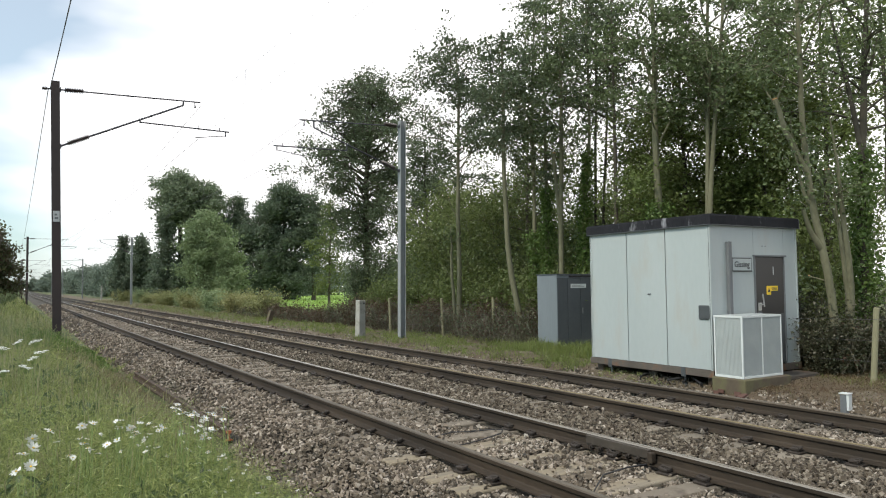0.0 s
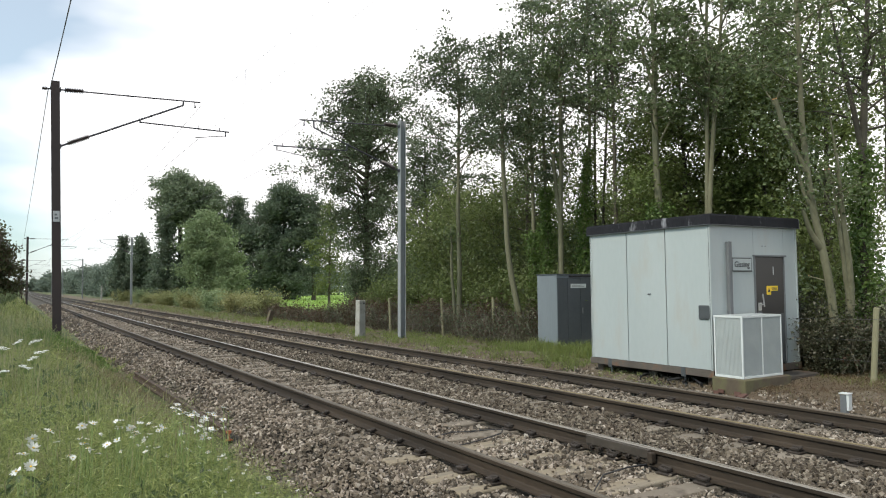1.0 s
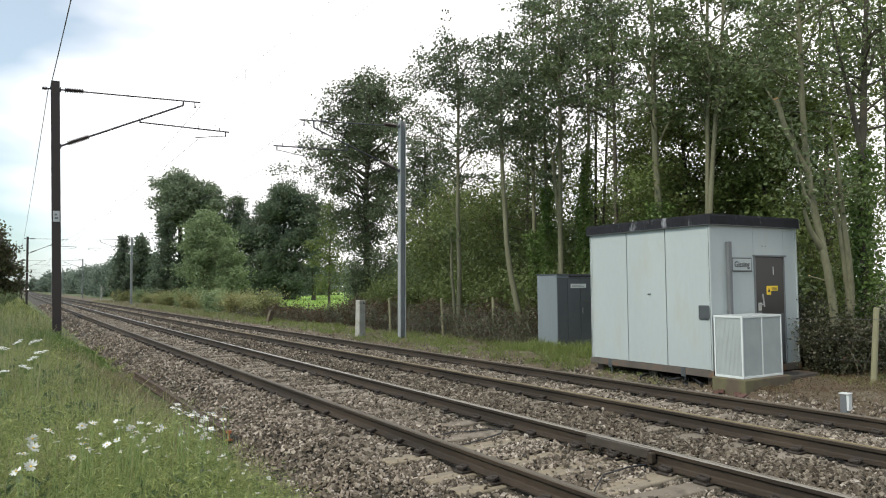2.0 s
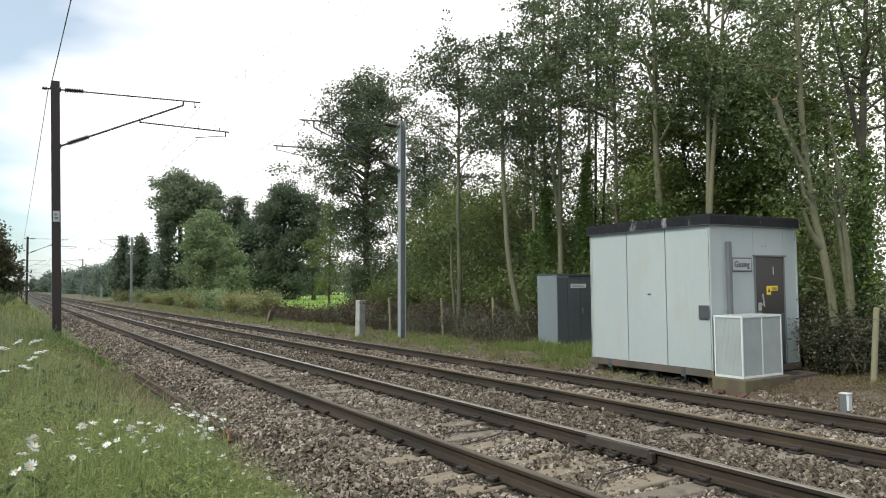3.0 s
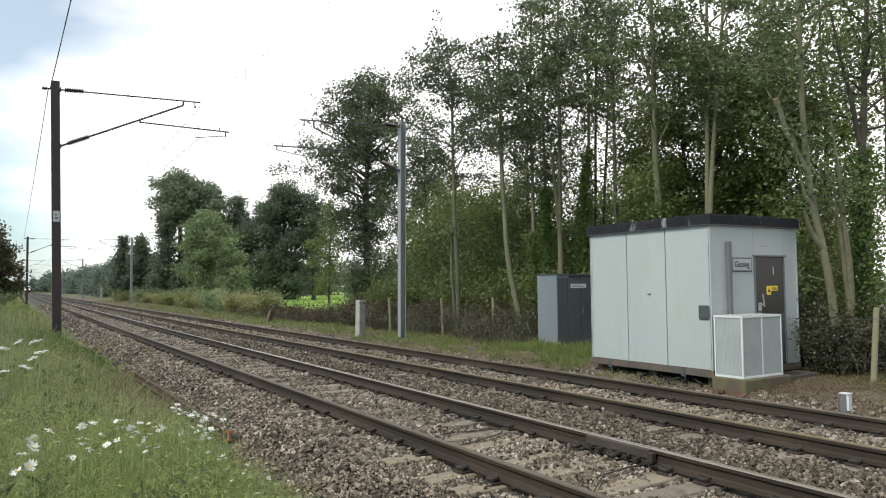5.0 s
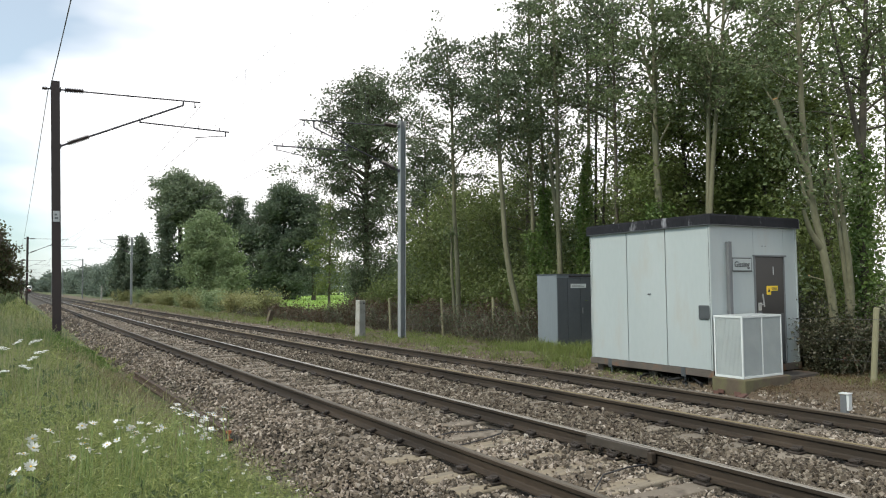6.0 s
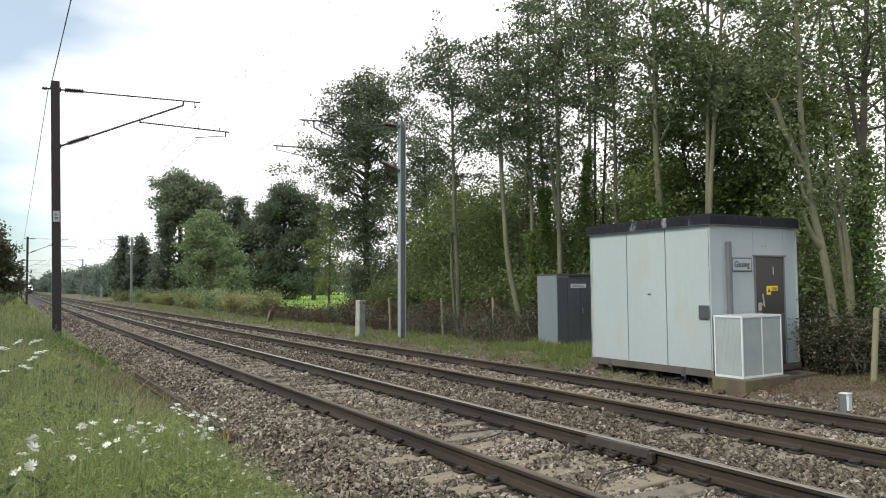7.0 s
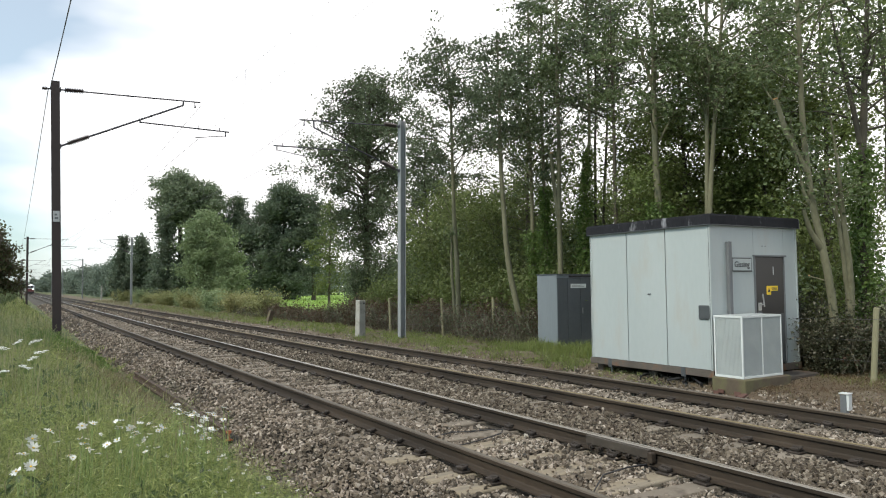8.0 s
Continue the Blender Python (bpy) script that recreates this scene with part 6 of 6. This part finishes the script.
    V = np.array([[(2.5 + px + 0.01 * math.sin(y), y, -0.42 + pz) for px, pz in prof] for y in Y])
    i, j = np.meshgrid(np.arange(8), np.arange(n), indexing="ij")
    a, b = i * n + j, i * n + (j + 1) % n
    sr = tagged(new("scrap_rail", mesh_np("scrap_rail", V, np.stack([a, a + n, b + n, b], -1).reshape(-1, 4), M["rust"])), "old rusty rail length lying at the ballast edge", "scrap rail")
    for y0, s in ((9.55, -1), (17.4, 1)):
        bm = bmesh.new()
        f = bm.faces.new([bm.verts.new((2.5 + px * 1.03, y0 + s * 0.002, -0.42 + pz)) for px, pz in prof])
        e = bmesh.ops.extrude_face_region(bm, geom=[f])
        bmesh.ops.translate(bm, verts=[v for v in e["geom"] if isinstance(v, bmesh.types.BMVert)], vec=(0, s * 0.03, 0))
        bmesh.ops.recalc_face_normals(bm, faces=bm.faces[:])
        part("cut_end", bm, M["rust_end"], sr, "bright orange rusted cut end")
    # dark pipe ends under the hut
    for y, q in ((8.75, 25), (8.95, -30), (8.5, 60), (9.7, 15)):
        p = rod((-0.16, 0, 0.0), (0.2, 0, 0.06), 0.02, None, 10)
        rod((-0.175, 0, -0.004), (-0.15, 0, 0.003), 0.027, p, 10)
        ob = part("pipe_end", p, M["cable"], None)
        ob.matrix_world = pose(10.32, y, float(ground_z(10.32, y)) + 0.06, 0, 0, q)
        tagged(ob, "black pipe end lying under the equipment hut", "pipe", "pipes under the hut")
    # rail joint on the polished rail
    fx = RAILS[1]
    fpl = thing("fishplate", pose(fx, 5.36, 0), "heavy bolted joint plate on the running rail", "fishplate")
    for s in (-1, 1):
        bm = block(s * 0.05 - 0.02, s * 0.05 + 0.02, -0.46, 0.4, -0.1, -0.014, 0.006)
        block(s * 0.03 - 0.02, s * 0.03 + 0.02, -0.46, 0.4, -0.138, -0.1005, 0.004, bm)
        part("plate", bm, M["joint"], fpl)
        for k in range(6):
            y = -0.33 + 0.128 * k
            bt = rod((s * 0.05, y, -0.115), (s * 0.085, y, -0.115), 0.026, n=6)
            rod((s * 0.085, y, -0.115), (s * 0.105, y, -0.115), 0.014, bt)
            part("bolt", bt, M["chair"], fpl)
        part("end_block", block(s * 0.06 - 0.03, s * 0.06 + 0.03, -0.52, -0.462, -0.13, -0.03, 0.008), M["rail_side"], fpl)
    # bonding cables
    def cable(pts, r, label):
        P = np.array(pts)
        s = np.linspace(0, len(P) - 1, 40)
        k = np.clip(s.astype(int), 0, len(P) - 2)
        f = (s - k)[:, None]
        f = f * f * (3 - 2 * f) * 0.5 + f * 0.5
        Q = P[k] * (1 - f) + P[k + 1] * f
        V, F = tube_np([(Q, np.full(40, r))], 6)
        tagged(new("bonding_cable", mesh_np("bonding_cable", V, F, M["cable"])), label, "cable")
    zt = -0.163
    cable([(3.88, 6.55, -0.13), (4.1, 6.62, zt), (4.5, 6.72, zt), (4.9, 6.83, zt + 0.02), (5.05, 7.0, zt + 0.02), (5.02, 7.15, zt), (4.7, 7.2, zt)], 0.008, "black bonding cable looped between the rails")
    cable([(3.9, 7.05, -0.13), (4.15, 7.15, zt), (4.5, 7.25, zt + 0.01), (4.7, 7.2, zt)], 0.008, "black bonding cable between the rails")
    cable([(3.95, 4.35, -0.13), (4.2, 4.55, zt), (4.6, 4.85, zt + 0.02), (5.0, 4.95, zt + 0.01), (5.2, 4.9, -0.14)], 0.008, "black bonding cable near the joint")


# ---- wild flowers ----
def build_flowers():
    rng = random.Random(8)
    heads = []
    for v in range(5):
        bm = bmesh.new()
        for k in range(13):
            a = 6.283 * k / 13 + rng.uniform(-0.12, 0.12)
            c, s, L = math.cos(a), math.sin(a), rng.uniform(0.8, 1.15)
            rise = 0.55 * math.cos(a - 0.4 * v) + rng.uniform(-0.45, 0.35) + 0.12 * v          # blown up on one side, hanging on the other
            prev = None
            for r, w in ((0.006, 0.0025), (0.014, 0.0048), (0.021, 0.0046), (0.026, 0.0018)):
                p = [bm.verts.new((r * L * c - q * w * s, r * L * s + q * w * c, rise * 22 * r * r + 0.0008 * q * (k % 3 - 1))) for q in (-1, 1)]
                if prev:
                    bm.faces.new((prev[0], prev[1], p[1], p[0]))
                prev = p
        bmesh.ops.solidify(bm, geom=bm.faces[:], thickness=0.0006)
        heads.append(bpy.data.meshes.new("petals"))
        bm.to_mesh(heads[-1])
        bm.free()
        heads[-1].materials.append(M["petal"])
    bm = bmesh.new()
    bmesh.ops.create_uvsphere(bm, u_segments=10, v_segments=6, radius=0.0045, matrix=Matrix.Diagonal((1, 1, 0.5, 1)))
    disc = bpy.data.meshes.new("disc")
    bm.to_mesh(disc)
    bm.free()
    disc.materials.append(M["pollen"])

    def daisy(x, y, z, scale=1.0, face=None):
        g = float(ground_z(x, y))
        h = max(0.2, z - g)
        ob = thing("oxeye_daisy", pose(x, y, g), "white ox-eye daisy in the tall grass", "flower", "daisies in the verge")
        lx, ly = rng.uniform(-0.06, 0.06), rng.uniform(-0.06, 0.06)
        s = np.linspace(0, 1, 6)
        V, F = tube_np([(np.stack([lx * (s ** 2 - 1), ly * (s ** 2 - 1), h * s], 1), np.full(6, 0.0015))], 4)
        part("stem", mesh_np("stem", V, F, M["stem"]), None, ob)
        t = Euler((rng.uniform(-0.35, 0.6), rng.uniform(-0.2, 0.7), rng.uniform(-0.8, 0.8)))
        m = Matrix.LocRotScale((0, 0, h), t, (scale, scale, scale))
        a, b = new("petals", rng.choice(heads)), new("disc", disc)
        a.parent = b.parent = ob
        a.matrix_local, b.matrix_local = m, m @ Matrix.Translation((0, 0, 0.002))

    first = ((0.08, 2.8, 0.96), (0.04, 2.94, 0.92), (0.06, 2.93, 0.98), (0.09, 2.91, 1.0), (0.09, 3.03, 1.01), (0.15, 3.11, 1.02), (0.28, 3.38, 0.98), (0.28, 3.26, 0.93),
             (0.33, 3.47, 0.97), (0.37, 3.33, 0.9), (0.44, 3.52, 0.93), (0.48, 3.5, 0.93), (0.51, 3.48, 0.91), (0.57, 3.56, 0.93), (0.7, 3.59, 1.0), (0.7, 3.47, 0.98),
             (0.73, 3.46, 0.96), (0.77, 3.55, 0.96), (0.94, 3.69, 0.89), (0.99, 3.78, 0.91))
    for k, p in enumerate(first):
        daisy(p[0], p[1], p[2] + 0.015, 0.82 if k < 8 else 0.7)
    for k in range(72):
        t = rng.random()
        x = 0.3 + 0.65 * t + rng.uniform(-0.12, 0.12)
        daisy(x, 3.4 + 0.3 * t + rng.uniform(-0.15, 0.2), 0.86 + 0.14 * rng.random() - 0.08 * abs(t - 0.5), rng.uniform(0.42, 0.68))
    for k in range(34):
        x = rng.uniform(0.75, 1.4)
        daisy(x, rng.uniform(3.5, 4.5), 0.95 - 0.38 * x + rng.uniform(-0.05, 0.12), rng.uniform(0.35, 0.6))
    for k, (x, y, z) in enumerate(((0.08, 6.42, 1.17), (0.19, 6.23, 1.18), (0.22, 5.98, 1.12), (0.17, 6.02, 1.07), (0.12, 5.82, 1.03), (-0.02, 6.13, 1.15), (-0.01, 5.9, 1.0))):
        g = float(ground_z(x, y))
        ob = thing("cow_parsley", pose(x, y, g), "white cow parsley head on a tall stem", "flower", "cow parsley in the verge")
        h = z - g
        paths = [(np.array([(0.04, 0.02, 0), (0.02, 0, h * 0.5), (0, 0, h - 0.05)]), np.array([0.0028, 0.0024, 0.002]))]
        fl, tilt = bmesh.new(), rng.uniform(-0.5, 0.5)
        for i in range(14):
            a, r = 2.4 * i, (0.03 + 0.006 * (k % 3)) * math.sqrt(i / 14)
            e = (r * math.cos(a), r * math.sin(a) * 0.9, h + rng.uniform(-0.008, 0.006) - 4.5 * r * r + tilt * r * math.cos(a))
            paths.append((np.array([(0, 0, h - 0.05), (e[0] * 0.6, e[1] * 0.6, h - 0.02), e]), np.full(3, 0.0012)))
            for q in range(6):
                o = (e[0] + rng.uniform(-0.011, 0.011), e[1] + rng.uniform(-0.011, 0.011), e[2] + rng.uniform(0, 0.004))
                bmesh.ops.create_icosphere(fl, subdivisions=1, radius=0.0045, matrix=Matrix.Translation(o) @ Matrix.Diagonal((1, 1, 0.5, 1)))
        V, F = tube_np(paths, 5)
        part("stalks", mesh_np("stalks", V, F, M["stem"]), None, ob)
        part("umbel", fl, M["petal"], ob, "white flower umbel")


# ---- approaching train ----
def build_train():
    tr = thing("train", pose(0, 0, 0), "approaching electric train with white and dark red front", "train")

    def car(y0, y1, front):
        bm = block(-1.35, 1.35, y0, y1, 0.95, 3.75, 0.0)
        bmesh.ops.bevel(bm, geom=[e for e in bm.edges if abs(e.verts[0].co.y - e.verts[1].co.y) > 5 and e.verts[0].co.z > 3], offset=0.5, segments=4, affect="EDGES")
        if front:
            for v in bm.verts:
                if v.co.y < y0 + 0.1 and v.co.z > 2:
                    v.co.y += 0.9 * (v.co.z - 2) / 1.75
        b = part("body", bm, M["train_white"], tr, "white train bodyside")
        part("underframe", block(-1.2, 1.2, y0 + 0.3, y1 - 0.3, 0.3, 0.94, 0.05), M["train_dark"], tr)
        part("roof", block(-0.8, 0.8, y0 + 1.5, y1 - 0.5, 3.74, 3.86, 0.04), M["train_dark"], tr)
        for s in (-1, 1):
            part("side_window", block(s * 1.352 - 0.006, s * 1.352 + 0.006, y0 + 2.5, y1 - 1.5, 2.0, 2.75, 0.003), M["train_glass"], b)
            for yy in (y0 + 3.2, y1 - 3.2):
                for d in (-1.2, 1.2):
                    part("wheel", rod((s * 0.72, yy + d, 0.46), (s * 0.84, yy + d, 0.46), 0.45, n=16), M["train_dark"], tr)
        return b

    cab = car(0, 18, True)
    part("lower_front", block(-1.3, 1.3, -0.04, 0.1, 0.95, 1.95, 0.03), M["train_red"], cab, "dark red lower front")
    part("bumper_beam", block(-1.25, 1.25, -0.15, 0.2, 0.45, 0.94, 0.04), M["train_dark"], cab)
    for x0, x1 in ((-1.1, -0.06), (0.06, 1.1)):
        ws = block(x0, x1, 0.0, 0.03, 2.3, 3.05, 0.01)
        for v in ws.verts:
            v.co.y += 0.9 * (v.co.z - 2) / 1.75 - 0.03
        part("windscreen", ws, M["train_glass"], cab)
    for x in (-0.95, 0.95):
        part("headlamp", rod((x, -0.05, 1.75), (x, -0.09, 1.75), 0.14, n=14), lamp_mat, cab, "lit headlamp")
    part("headlamp", rod((0, 0.75, 3.35), (0, 0.6, 3.35), 0.1, n=12), lamp_mat, cab, "lit headlamp")
    for k in range(1, 5):
        car(18.8 + 23.6 * (k - 1), 18.8 + 23.6 * (k - 1) + 22.8, False)
    return tr


TRAIN_LINE = 4.5425
build_ground()
build_rails()
build_hut()
build_cage()
build_cabinet()
build_overhead()
SWAY = build_woods()
build_lineside()
build_flowers()
TRAIN = build_train()
build_grass()
build_stones()
build_sleepers()


# ---- what moves: the train on the near track, and the trees in the wind ----
def rows_train():
    rows = []
    for k in range(9):
        t = float(k)
        y = 670.0 - 44.9 * t
        slope = math.atan(float(bend(y + 40) - bend(y - 5)) / 45)
        rows.append((t, Matrix.Translation((TRAIN_LINE + float(bend(y)), y, 0.0)) @ Matrix.Rotation(-slope, 4, "Z")))
    return rows


def rows_sway(ob, times, degrees_x, flutter, phase):
    """Lean of a tree in the wind, in degrees towards the view's right hand, with a slow flutter."""
    m0 = ob.matrix_world.copy()
    axis = Vector((-0.518, -0.855, 0.0))
    rows = []
    for k in range(17):
        t = 0.5 * k
        d = float(np.interp(t, times, degrees_x)) + flutter * math.sin(1.9 * t + phase) * min(1.0, t)
        turn = Matrix.Rotation(radians(d), 4, axis)
        rows.append((t, Matrix.Translation(m0.translation) @ turn @ m0.to_3x3().to_4x4()))
    return rows


def motions():
    walk(TRAIN, rows_train())
    big = ((0, 1.5, 3, 4, 4.5, 6, 8), (0, -0.2, 0, 0.9, 1.3, 1.8, 1.8))
    mid = ((0, 1, 3, 4.5, 6, 8), (0, 0.35, 0.25, 0.3, 1.1, 0.95))
    calm = ((0, 8), (0, 0))
    for k, (key, ob) in enumerate(sorted(SWAY.items())):
        tm, dg = big if key == "lone" else mid if key in ("leaning", "a", "b", "c") else calm
        walk(ob, rows_sway(ob, tm, dg, 0.12 if key in ("big", "k", "l") else 0.2, 0.9 * k))


motions()
